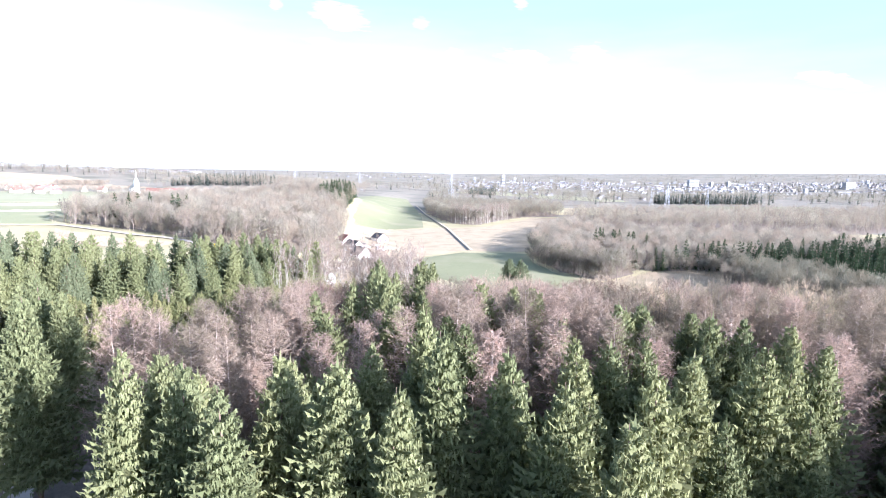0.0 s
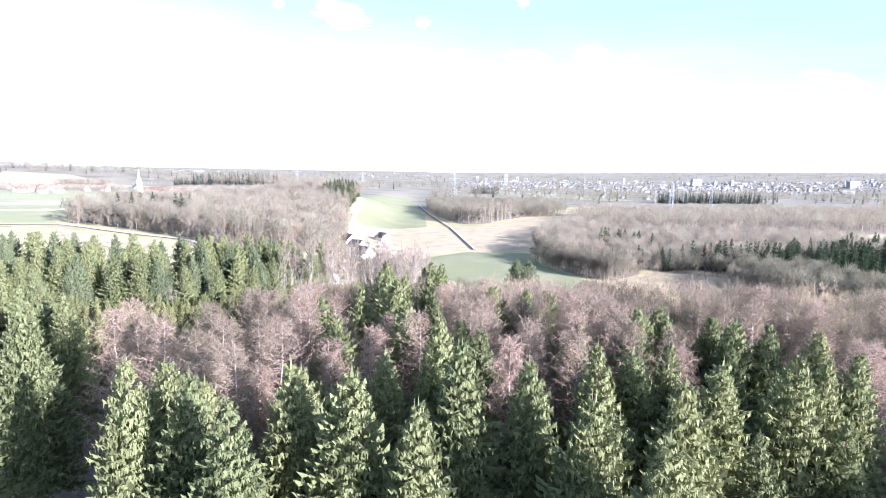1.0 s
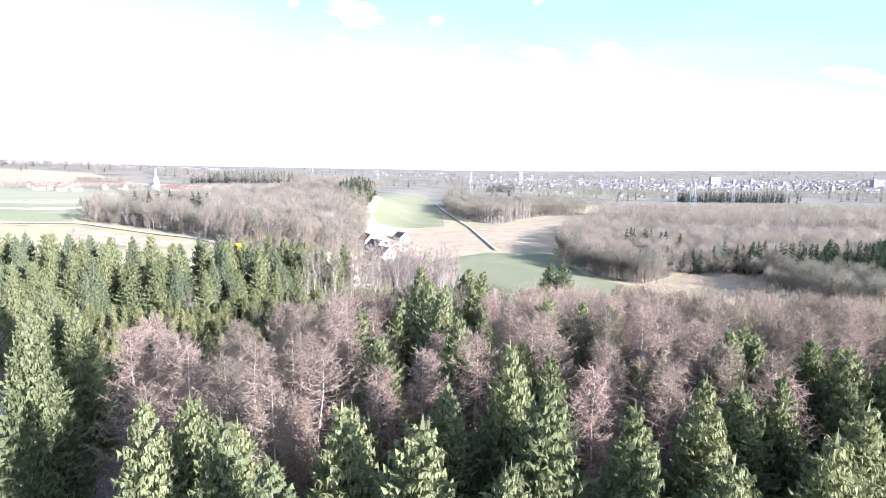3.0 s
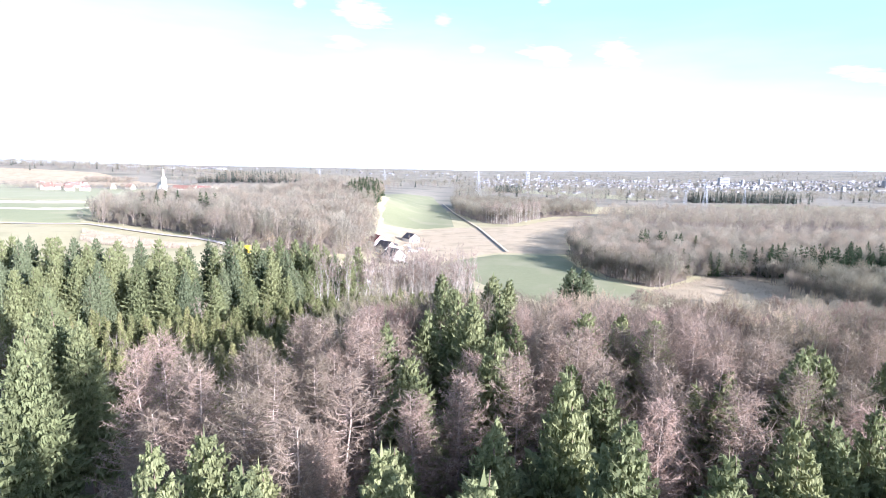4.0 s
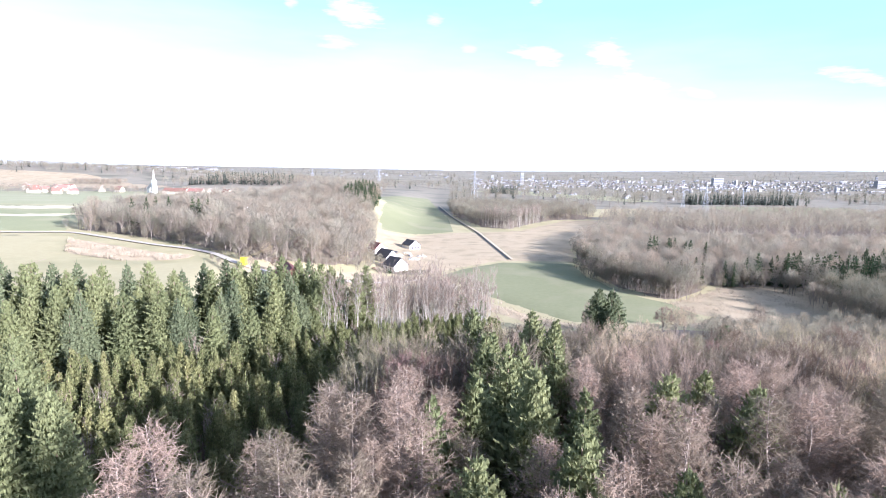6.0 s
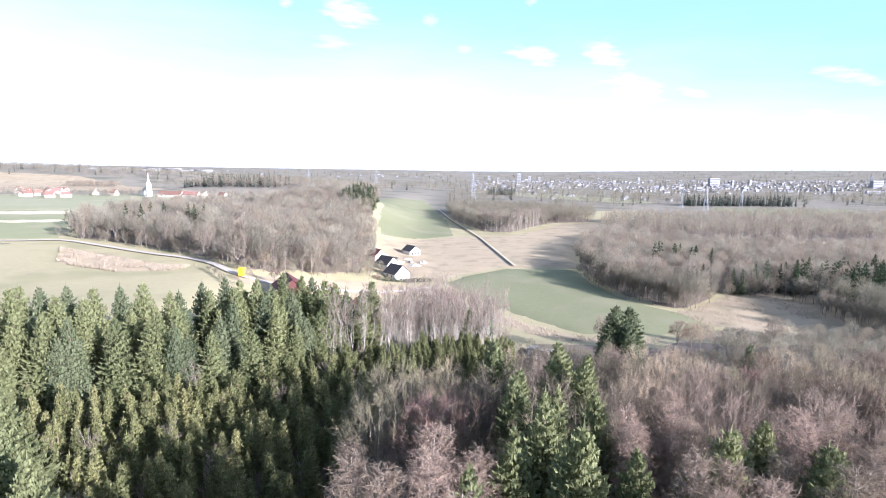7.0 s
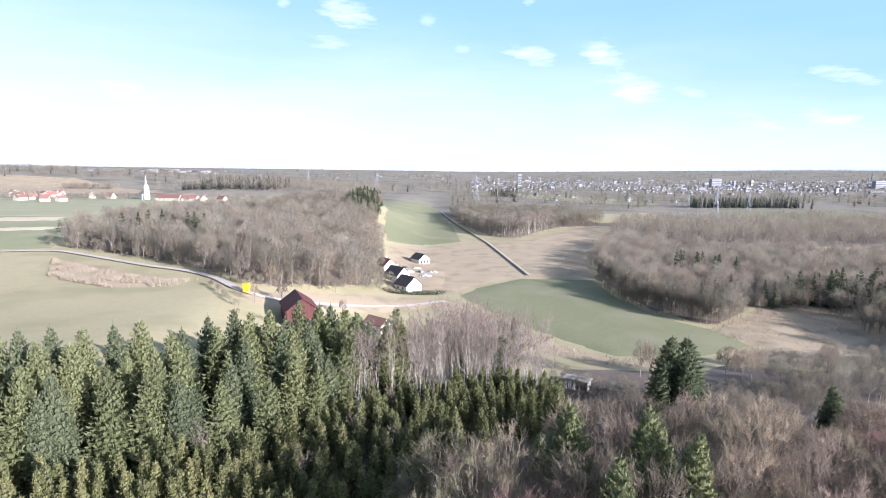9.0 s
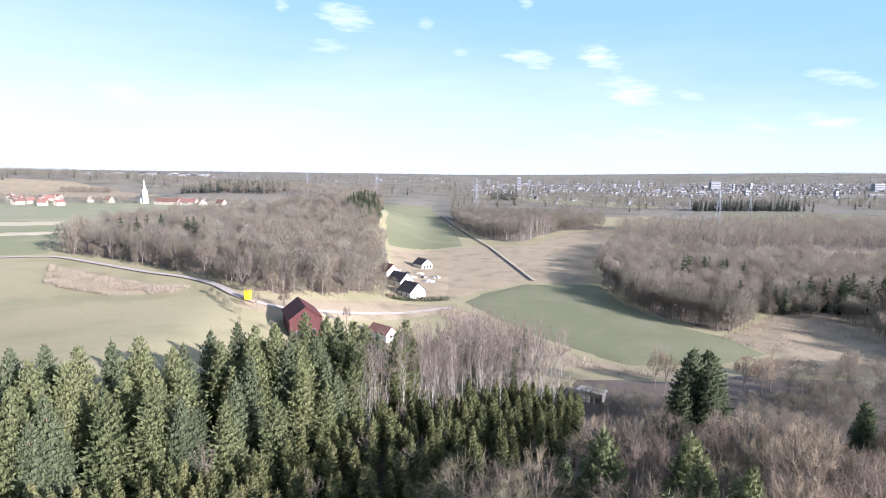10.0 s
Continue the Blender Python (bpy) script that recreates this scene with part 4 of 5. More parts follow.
# broadleaf trees
bro = [dome_model("bare grey-brown broadleaf tree with a rounded twiggy crown", "bare broadleaf trees", 20, 4.8 + 0.35 * i, 12, 130, 26, M_BARK_GREY, (M_TWIG_BROWN, M_TWIG_TAN, M_TWIG_RED, M_TWIG_TAN, M_TWIG_BROWN)[i], 0.036, 0.25, fine=1.0, reach=1.1) for i in range(5)]
plant(bro, [(x, y, h + (4.0 if y < 50 else 1.5 if y < 60 else -0.5)) for x, y, h in BROAD], 20)
FILL_BROAD = [(x, y, 22.5 - 0.14 * (y - 45) - 4 * q) for x, y, q in scatter([(2, 38), (16, 32), (60, 34), (95, 28), (135, 36), (150, 70), (110, 84), (60, 84), (40, 80), (22, 68), (6, 60)], 7.2, 0, 1, ALL_NEAR, 4.0, 28)]
plant(bro, FILL_BROAD, 20)
plant(bro, [(x, y, 12.5) for x, y, _ in EDGE_TREES] + [(-68, 215, 10), (-62, 244, 9), (-57, 247, 10), (-50, 262, 9), (-76, 221, 8), (-40, 256, 8), (-58, 196, 9), (-66, 190, 8), (-28, 254, 7), (-36, 200, 8)], 20)
RIGHT = [(60, 76), (84, 78), (100, 70), (124, 56), (150, 70), (150, 100), (128, 122), (112, 118), (98, 104), (78, 100), (62, 92)]
low = [dome_model("bare brown shrubby broadleaf tree at the wood's edge", "bare scrub trees", 13, 4.4, 8, 60, 16, M_BARK_GREY, (M_TWIG_BROWN, M_TWIG_RED, M_TWIG_TAN)[i], 0.03, 0.1, 0.12, 1.3, 0.9, 0.5) for i in range(3)]
mass("scrub_trees", low, scatter(RIGHT, 5.4, 4.5, 7.5, ALL_NEAR, 3.2, 6), 13, "bare brown scrub trees at the wood's edge")
plant(low, scatter([(24, 112), (34, 118), (46, 100), (60, 92), (52, 84), (30, 84), (24, 96)], 4.8, 3, 5, ALL_NEAR, 3.2, 7), 13)
mass("lane_scrub", low, scatter([(-30, 136), (-6, 130), (12, 132), (30, 136), (32, 160), (14, 186), (-6, 190), (-12, 176), (-26, 160)], 6.5, 4, 7, ALL_NEAR, 3, 8), 13, "low bare scrub behind the plantation")
# birches
bir = [broad_model("birch_tree", "slim bare birch with a pale straight trunk", "birch tree", "birch grove", 16, 1.6, 6, 4, 4, 9, M_BARK_BIRCH, M_TWIG_BIRCH, 0.018, 0.35, 1.6, 0.085, 1.9) for i in range(3)]
plant(bir, [(2.0, 113, 20.5), (5.5, 116, 21), (8.5, 111, 20), (11.0, 117, 21), (7.0, 122, 20.5), (3.5, 120, 21), (13.5, 112, 19.5), (0.0, 118, 20), (10, 126, 21), (-3.0, 114, 20)], 16)
plant(bir, [(x, y, h * (1.22 if y < 137 else 1.05)) for x, y, h in BIRCHES], 16)
plant(bir, scatter(YOUNG[:10] + YOUNG[12:], 12.0, 8.5, 12, ALL_NEAR, 2.0, 19), 16)
plant(bir, scatter([(-14, 92), (-4, 106), (20, 110), (26, 128), (16, 165), (4, 160), (-4, 120), (-12, 108)], 4.2, 12.5, 18, ALL_NEAR, 2.2, 9), 16)

# woods round the valley: the nearer trees singly, the rest of each wood as one mass
mid = [dome_model("bare grey-brown broadleaf tree in a distant wood", "trees of the far woods", 19, 5.2, 9, 70, 18, M_BARK_GREY, (M_TWIG_FAR, M_TWIG_FAR_WARM, M_TWIG_FAR_PALE, M_TWIG_FAR_WARM)[i], 0.05, 0.15, 0.2, 1.6, 1.1, 0.46) for i in range(4)]
midc = [spruce_model("spruce_tree", "dark spruce in a distant wood", "spruces of the far woods", 21, 3.8, 1.6, 2, 1, M_NEEDLE_DARK, 0.15, 1.6, 0.3) for i in range(2)]
puff = [puff_model(18, 5.2 + 0.4 * (i % 3), 760, 0.19, M_BARK_GREY, (M_TWIG_FAR, M_TWIG_FAR_WARM, M_TWIG_FAR_PALE, M_TWIG_FAR, M_TWIG_FAR_WARM)[i]) for i in range(5)]
tuft = [puff_model(18, 5.2, 170, 0.34, M_BARK_GREY, (M_TWIG_FAR, M_TWIG_FAR_WARM, M_TWIG_FAR_PALE, M_TWIG_FAR_WARM)[i]) for i in range(4)]
speck = [puff_model(18, 7.5, 110, 0.6, M_BARK_GREY, (M_TWIG_FAR, M_TWIG_FAR_WARM, M_TWIG_FAR_PALE, M_TWIG_FAR)[i]) for i in range(4)]
farc = [spruce_model("spruce_tree", "spruce", "", 20, 4.2, 3.0, 1, 0, M_NEEDLE_HAZED, 0.15, 2.6, 0.34) for i in range(2)]


def edge_first(poly, gap, lo, hi, seed, test):
    return split(scatter(poly, gap, lo, hi, (), 2, seed), test)


def fringe(line, n, wide, lo, hi, seed):
    r2 = np.random.default_rng(seed)
    out = []
    for k in range(n):
        i = r2.integers(0, len(line) - 1)
        f = r2.uniform()
        (x1, y1), (x2, y2) = line[i], line[i + 1]
        out.append((x1 + (x2 - x1) * f + r2.normal(0, wide), y1 + (y2 - y1) * f + abs(r2.normal(0, wide)), r2.uniform(lo, hi)))
    return out


a_near, a_far = edge_first(WOOD_A, 7.4, 11, 19, 11, lambda p: p[1] < 252 - 0.48 * (p[0] + 90) and p[1] < 300)
plant(mid, a_near, 19)
mass("wood_on_the_hill", puff, a_far, 18, "brown bare broadleaf wood covering the hill")
plant(midc, HILL_PINES, 21)
mass("conifers_on_the_hill", midc, scatter(CONIFER_A, 8, 17, 21, (), 2, 12), 21, "dark spruces on the far side of the hill")
b_near, b_far = edge_first(WOOD_B, 8.0, 12, 19, 13, lambda p: p[1] < 512 and p[0] < 110)
mass("ditch_edge_trees", mid, b_near[::2], 19, "bare trees at the edge of the birch wood")
plant(bir, [(x, y, h * 1.1) for x, y, h in b_near[1::2]] + scatter([(46, 506), (70, 483), (84, 512), (112, 560), (104, 566), (70, 494), (50, 516)], 4.5, 15, 19, (), 2, 40), 16)
mass("wood_by_the_ditch", puff, b_far, 18, "bare birch and broadleaf wood beside the ditch")
c_near, c_far = edge_first(WOOD_C, 7.4, 10.5, 16, 14, lambda p: p[1] < 248 or p[0] < 70)
plant(mid, c_near, 19)
mass("wood_east", puff, c_far, 18, "brown bare broadleaf wood east of the meadow")
c1, c2 = split(scatter(CONIFER, 9, 13, 18, (), 2, 15), lambda p: p[0] < 230)
plant(midc, c1, 21)
mass("conifers_east", midc, c2, 21, "dark spruces at the edge of the clearing")
plant(midc, [(x, y, 10.0 + 0.11 * (x - 121)) for x, y in ((121, 255), (127, 254), (136, 259), (143, 260), (141, 246), (151, 243), (154, 241), (163, 247), (180, 243), (185, 250), (185, 243))], 21)
plant(midc, [(133 + 3.6 * k + (k % 2), 300 + 4 * (k % 3), 18.5 - 0.35 * k) for k in range(10)], 21)
mass("meadow_edge_trees", mid, [(x + 2 * (k % 3), y, h) for k, (x, y, h) in enumerate(fringe([(96, 320), (92, 290), (92, 264), (96, 242), (104, 223), (115, 213)], 46, 1.5, 12, 16, 81))], 19, "bare brown trees along the green meadow")
mass("clearing_edge_trees", mid, fringe([(148, 243), (166, 236), (182, 222), (172, 198), (170, 178), (190, 140)], 44, 2.0, 9, 13, 82), 19, "bare brown trees along the far edge of the clearing")
mass("conifers_beside_clearing", midc, [p for p in scatter(WOOD_E, 6.5, 14, 19, (), 2, 18) if p[0] > 215 or p[1] > 225], 21, "dark spruces beside the clearing")
mass("wood_beside_clearing", puff, [p for p in scatter(WOOD_E, 6.5, 12, 16, (), 2, 18) if p[0] <= 215 and p[1] <= 225], 18, "bare brown wood beside the clearing")
mass("verge_scrub", puff, scatter([(26, 128), (58, 100), (100, 112), (104, 136), (84, 134), (60, 132), (34, 142)], 3.4, 2.5, 5.5, ALL_NEAR, 2.5, 63), 18, "low bare brown scrub beside the green meadow")
mass("wood_beyond_clearing", tuft, scatter(WOOD_D, 9, 10, 20, (), 2, 16), 18, "brown bare woodland beyond the clearing")
mass("clearing_scrub", puff, scatter([(88, 118), (112, 122), (150, 105), (200, 130), (215, 165), (175, 176), (140, 168), (116, 166), (95, 150)], 5.0, 4.5, 8.5, (), 2, 17), 18, "bare brown scrub at the near side of the clearing")
mass("wood_edge_scrub", puff, fringe([(-90, 208), (-70, 180)], 22, 0.8, 1.5, 3.5, 57) + fringe([(-70, 222), (-50, 250), (-20, 256)], 26, 2.5, 2, 5, 58) + fringe([(-60, 170), (-30, 178), (-8, 200)], 26, 3, 2, 5, 59) + fringe(WOOD_A[:9], 150, 3.5, 4, 8, 51) + fringe(WOOD_C[:8], 110, 3.5, 4, 8, 52) + fringe(WOOD_B[:6], 40, 3, 4, 8, 53), 18, "low bare scrub along the edges of the woods")
mass("plantation_rest", stand[1:], st_far, 20, "dense plantation spruces running on to the west")
far_spots = []
r = np.random.default_rng(21)
for k in range(9000):
    y = 700 + 2600 * r.uniform() ** 1.5
    x = r.uniform(-1.0, 1.0) * y * 0.95
    if x < 15 and y < 1330 or (330 < x < 700 and 690 < y < 940) or (150 < x < 330 and 640 < y < 820):
        continue
    if noise.noise((x * 0.0035, y * 0.0022, 4.0)) > (-0.3 if y < 1500 else -0.12):
        far_spots.append((x, y, r.uniform(13, 19)))
for k in range(2600):
    y = 1500 + 3600 * r.uniform()
    far_spots.append((y * r.uniform(-0.9, 0.97), y, r.uniform(9, 17)))
far_spots += scatter([(-1700, 1480), (-1000, 1420), (-420, 1500), (-420, 1560), (-1000, 1530), (-1700, 1600)], 15, 14, 19, (), 2, 24)
mass("wood_behind_church", tuft, scatter([(-540, 1020), (-330, 960), (-130, 960), (-90, 1060), (-200, 1180), (-450, 1180)], 13, 14, 21, (), 2, 26), 18, "bare and mixed wood on the rise behind the church")
mass("far_woods", speck, far_spots, 18, "brown far woods across the plain")
mass("far_conifers", farc, far_spots[3::14] + scatter([(-500, 1010), (-300, 985), (-290, 1060), (-480, 1110)], 13, 15, 22, (), 2, 22) + scatter([(430, 930), (640, 960), (640, 1000), (430, 980)], 10, 16, 20, (), 2, 23) + scatter([(95, 1225), (165, 1225), (175, 1300), (100, 1300)], 10, 14, 18, (), 2, 25), 20, "dark far conifer stands")
mass("village_trees", puff, scatter([(-650, 720), (-480, 660), (-500, 720), (-620, 850), (-700, 860)], 15, 6, 11, (), 2, 71) + scatter([(-400, 727), (-290, 712), (-285, 722), (-395, 737)], 7, 4, 7, (), 2, 75) + scatter([(-520, 725), (-430, 735), (-425, 800), (-520, 790)], 11, 7, 12, (), 2, 72) + scatter([(-395, 770), (-270, 745), (-270, 790), (-395, 810)], 12, 7, 12, (), 2, 73) + scatter([(-790, 1120), (-690, 1140), (-700, 1190), (-800, 1170)], 9, 12, 14, (), 2, 74), 18, "bare garden trees between the village houses")
retire(deep + tall + stand + kids + lone + lar + bro + low + bir + mid + midc + puff + tuft + speck + farc)

# ---------------------------------------------------------------- buildings


def box(bm, x0, y0, z0, x1, y1, z1):
    v = [bm.verts.new(c) for c in ((x0, y0, z0), (x1, y0, z0), (x1, y1, z0), (x0, y1, z0), (x0, y0, z1), (x1, y0, z1), (x1, y1, z1), (x0, y1, z1))]
    for f in ((0, 3, 2, 1), (4, 5, 6, 7), (0, 1, 5, 4), (1, 2, 6, 5), (2, 3, 7, 6), (3, 0, 4, 7)):
        bm.faces.new([v[i] for i in f])


def part(name, bm, mat, parent, label=""):
    me = bpy.data.meshes.new(name)
    bm.to_mesh(me)
    bm.free()
    me.materials.append(mat)
    ob = new(name, me)
    ob.parent = parent
    return tagged(ob, label) if label else ob


def gable_body(w, l, eave, ridge):
    """Walls with two gables; the gables face -y and +y."""
    bm = bmesh.new()
    a, b = w / 2, l / 2
    pts = [(-a, -1.0), (a, -1.0), (a, eave), (0, ridge), (-a, eave)]
    f = [bm.verts.new((x, -b, z)) for x, z in pts]
    k = [bm.verts.new((x, b, z)) for x, z in pts]
    bm.faces.new(f)
    bm.faces.new(k[::-1])
    for i in range(5):
        j = (i + 1) % 5
        bm.faces.new((f[j], f[i], k[i], k[j]))
    return bm


def roof_slab(w, l, eave, ridge, side, over=0.5, thick=0.22):
    bm = bmesh.new()
    a, b = w / 2, l / 2 + over
    sl = (ridge - eave) / a
    x1, z1 = side * (a + over), eave - sl * over
    v = []
    for y in (-b, b):
        for x, z in ((0, ridge), (x1, z1)):
            v += [bm.verts.new((x, y, z + 0.02)), bm.verts.new((x, y, z + 0.02 + thick))]
    for f in ((0, 1, 3, 2), (4, 6, 7, 5), (0, 4, 5, 1), (2, 3, 7, 6), (1, 5, 7, 3), (0, 2, 6, 4)):
        bm.faces.new([v[i] for i in f])
    return bm


def window(parent, x, y, z, w, h, facing, mat=None):
    """A window in a wall: frame proud of the wall, pane set in it. facing: 'x+', 'x-', 'y-', 'y+'."""
    bm = bmesh.new()
    d = 0.05
    if facing[0] == "y":
        s = -1 if facing[1] == "-" else 1
        for a, b, c, e in ((-w / 2, -h / 2, w / 2, -h / 2 + 0.1), (-w / 2, h / 2 - 0.1, w / 2, h / 2), (-w / 2, -h / 2 + 0.1, -w / 2 + 0.1, h / 2 - 0.1), (w / 2 - 0.1, -h / 2 + 0.1, w / 2, h / 2 - 0.1)):
            box(bm, x + a, min(y, y + s * d), z + b, x + c, max(y, y + s * d), z + e)
    else:
        s = -1 if facing[1] == "-" else 1
        for a, b, c, e in ((-w / 2, -h / 2, w / 2, -h / 2 + 0.1), (-w / 2, h / 2 - 0.1, w / 2, h / 2), (-w / 2, -h / 2 + 0.1, -w / 2 + 0.1, h / 2 - 0.1), (w / 2 - 0.1, -h / 2 + 0.1, w / 2, h / 2 - 0.1)):
            box(bm, min(x, x + s * d), y + a, z + b, max(x, x + s * d), y + c, z + e)
    fr = part("window", bm, M_WOOD, parent)
    bm = bmesh.new()
    g = 0.02
    if facing[0] == "y":
        box(bm, x - w / 2 + 0.1, min(y, y + s * g), z - h / 2 + 0.1, x + w / 2 - 0.1, max(y, y + s * g), z + h / 2 - 0.1)
    else:
        box(bm, min(x, x + s * g), y - w / 2 + 0.1, z - h / 2 + 0.1, max(x, x + s * g), y + w / 2 - 0.1, z + h / 2 - 0.1)
    part("pane", bm, M_GLASS, fr)


def house(name, label, x, y, turn, w, l, eave, ridge, wall, roof, windows=(), chimney=True, category="house", group="", z=None):
    h = thing(name, label, category, group)
    part("wall", gable_body(w, l, eave, ridge), wall, h)
    for s in (-1, 1):
        rf = part("roof", roof_slab(w, l, eave, ridge, s), roof, h)
        if s > 0 and chimney:
            bm = bmesh.new()
            box(bm, w * 0.1, l * 0.15, ridge - 1.0, w * 0.1 + 0.6, l * 0.15 + 0.6, ridge + 0.9)
            part("chimney", bm, M_CONCRETE, rf)
    for args in windows:
        window(h, *args)
    h.matrix_basis = pose(x, y, float(lie(x, y)) + 0.2 if z is None else z, 0, 0, turn)
    return h


# farmstead on the meadow: facade windows as (x, y, z, width, height, facing)
house("farmhouse", "white gabled farmhouse with a dark slate roof at the meadow", -15.5, 269, 42, 9.5, 10, 3.2, 7.2, M_WALL_WHITE, M_ROOF_DARK,
      [(-4.75, -2, 1.6, 1.1, 1.2, "x-"), (-4.75, 2.0, 1.6, 1.1, 1.2, "x-")])
house("farmhouse", "white farm wing with a dark roof behind the farmhouse", -22.5, 288, 42, 8.5, 11, 3.8, 7.6, M_WALL_WHITE, M_ROOF_DARK,
      [(-4.25, 0, 1.7, 1.1, 1.2, "x-")])
house("farmhouse", "white farmhouse with a red tiled roof under the trees", -30.5, 305, 35, 8.0, 10, 4.0, 7.5, M_WALL_WHITE, M_ROOF_RED,
      [(-1.6, -5.0, 1.7, 1.0, 1.2, "y-"), (1.6, -5.0, 1.7, 1.0, 1.2, "y-")])
house("garage", "small white garage with a dark pitched roof on the meadow", -13, 352, 40, 8.5, 9, 3.0, 6.0, M_WALL_WHITE, M_ROOF_DARK,
      [(-2.2, -4.5, 1.1, 1.6, 2.0, "y-"), (0.2, -4.5, 1.1, 1.6, 2.0, "y-"), (2.6, -4.5, 1.1, 1.6, 2.0, "y-")], False, "garage")
house("barn", "large barn with a maroon roof behind the spruces", -47.5, 181, 24, 10.5, 15, 6.4, 10.2, M_BARNWOOD, M_ROOF_MAROON, [(-2.5, -7.5, 2.0, 1.4, 1.6, "y-"), (2.5, -7.5, 2.0, 1.4, 1.6, "y-")], False, "barn")
house("outbuilding", "low outbuilding with an orange tiled roof and white wall", -22, 196, 50, 5.0, 9, 2.8, 4.8, M_WALL_WHITE, M_ROOF_RED, [(0, -4.5, 1.4, 1.0, 1.0, "y-")], False, "outbuilding")
house("house", "white gabled house half hidden in the hillside wood", -124, 345, 20, 7.5, 10, 9.0, 13.5, M_WALL_WHITE, M_ROOF_RED, [(0, -5.0, 10.0, 1.0, 1.2, "y-")], False)


def open_shed():
    """Weathered field shed: posts, boarded walls, one lean-to roof."""
    h = thing("field_shed", "weathered whitish open-fronted wooden field shed", "shed")
    for x in (-3, -1, 1, 3):
        bm = bmesh.new()
        box(bm, x - 0.12, -2.0, -0.6, x + 0.12, -1.76, 2.9)
        part("post", bm, M_WOOD_GREY, h)
    for x in (-3, -1.9, -0.8):
        bm = bmesh.new()
        box(bm, x, -2.06, -0.3, x + 0.8, -2.0, 2.7)
        part("board", bm, M_WALL_WHITE, h)
    bm = bmesh.new()
    box(bm, -3.1, 1.8, -0.6, 3.1, 2.0, 2.3)
    part("back_wall", bm, M_WOOD_GREY, h)
    for x in (-3.1, 2.98):
        bm = bmesh.new()
        box(bm, x, -1.76, -0.6, x + 0.12, 1.8, 2.3)
        part("side_wall", bm, M_WOOD_GREY, h)
    bm = bmesh.new()
    v = [bm.verts.new(c) for c in ((-3.5, -2.5, 2.95), (3.5, -2.5, 2.95), (3.5, 2.4, 2.35), (-3.5, 2.4, 2.35), (-3.5, -2.5, 3.1), (3.5, -2.5, 3.1), (3.5, 2.4, 2.5), (-3.5, 2.4, 2.5))]
    for f in ((0, 3, 2, 1), (4, 5, 6, 7), (0, 1, 5, 4), (1, 2, 6, 5), (2, 3, 7, 6), (3, 0, 4, 7)):
        bm.faces.new([v[i] for i in f])
    part("roof", bm, M_WOOD_GREY, h)
    h.matrix_basis = pose(38.5, 134, float(lie(38.5, 134)) + 0.3, 0, 0, -28)


open_shed()


def yellow_container():
    h = thing("container", "bright yellow sheet-metal container beside the lane", "container")
    bm = bmesh.new()
    box(bm, -1.1, -0.9, 0, 1.1, 0.9, 3.3)
    bmesh.ops.bevel(bm, geom=list(bm.edges), offset=0.06, segments=1, affect="EDGES")
    part("body", bm, M_YELLOW, h)
    for k in range(5):
        bm = bmesh.new()
        box(bm, -1.0 + k * 0.42, -0.96, 0.15, -0.85 + k * 0.42, -0.9, 3.15)
        part("rib", bm, M_YELLOW, h)
    bm = bmesh.new()
    box(bm, -1.2, -1.0, 3.3, 1.2, 1.0, 3.42)
    part("lid", bm, M_YELLOW, h)
    h.matrix_basis = pose(-72.5, 200, float(lie(-72.5, 200)) + 0.4, 0, 0, -15)


yellow_container()


def church(x, y, turn):
    h = thing("church", "white village church with a tall pointed spire", "church")
    part("nave", gable_body(10, 20, 7, 13), M_WALL_WHITE, h)
    for s in (-1, 1):
        part("roof", roof_slab(10, 20, 7, 13, s), M_WALL_CREAM, h)
    bm = bmesh.new()
    box(bm, -3, -16, -1, 3, -10.1, 17)
    tw = part("tower", bm, M_WALL_WHITE, h)
    bm = bmesh.new()
    base = [bm.verts.new((3.3 * sx, -13.05 + 3.3 * sy, 17)) for sx, sy in ((-1, -1), (1, -1), (1, 1), (-1, 1))]
    mid_ = [bm.verts.new((1.7 * math.cos(a), -13.05 + 1.7 * math.sin(a), 21)) for a in (-2.356, -0.785, 0.785, 2.356)]
    tip = bm.verts.new((0, -13.05, 34))
    bm.faces.new(base[::-1])
    for i in range(4):
        j = (i + 1) % 4
        bm.faces.new((base[i], base[j], mid_[j], mid_[i]))
        bm.faces.new((mid_[i], mid_[j], tip))
    part("spire", bm, M_WALL_WHITE, h)
    for z in (6, 13):
        window(h, 0, -16, z, 1.0, 2.0, "y-")
    for yy in (-6, 0, 6):
        window(h, 5, yy, 4, 1.2, 3.0, "x+")
    h.matrix_basis = pose(x, y, float(lie(x, y)) + 0.2, 0, 0, turn)


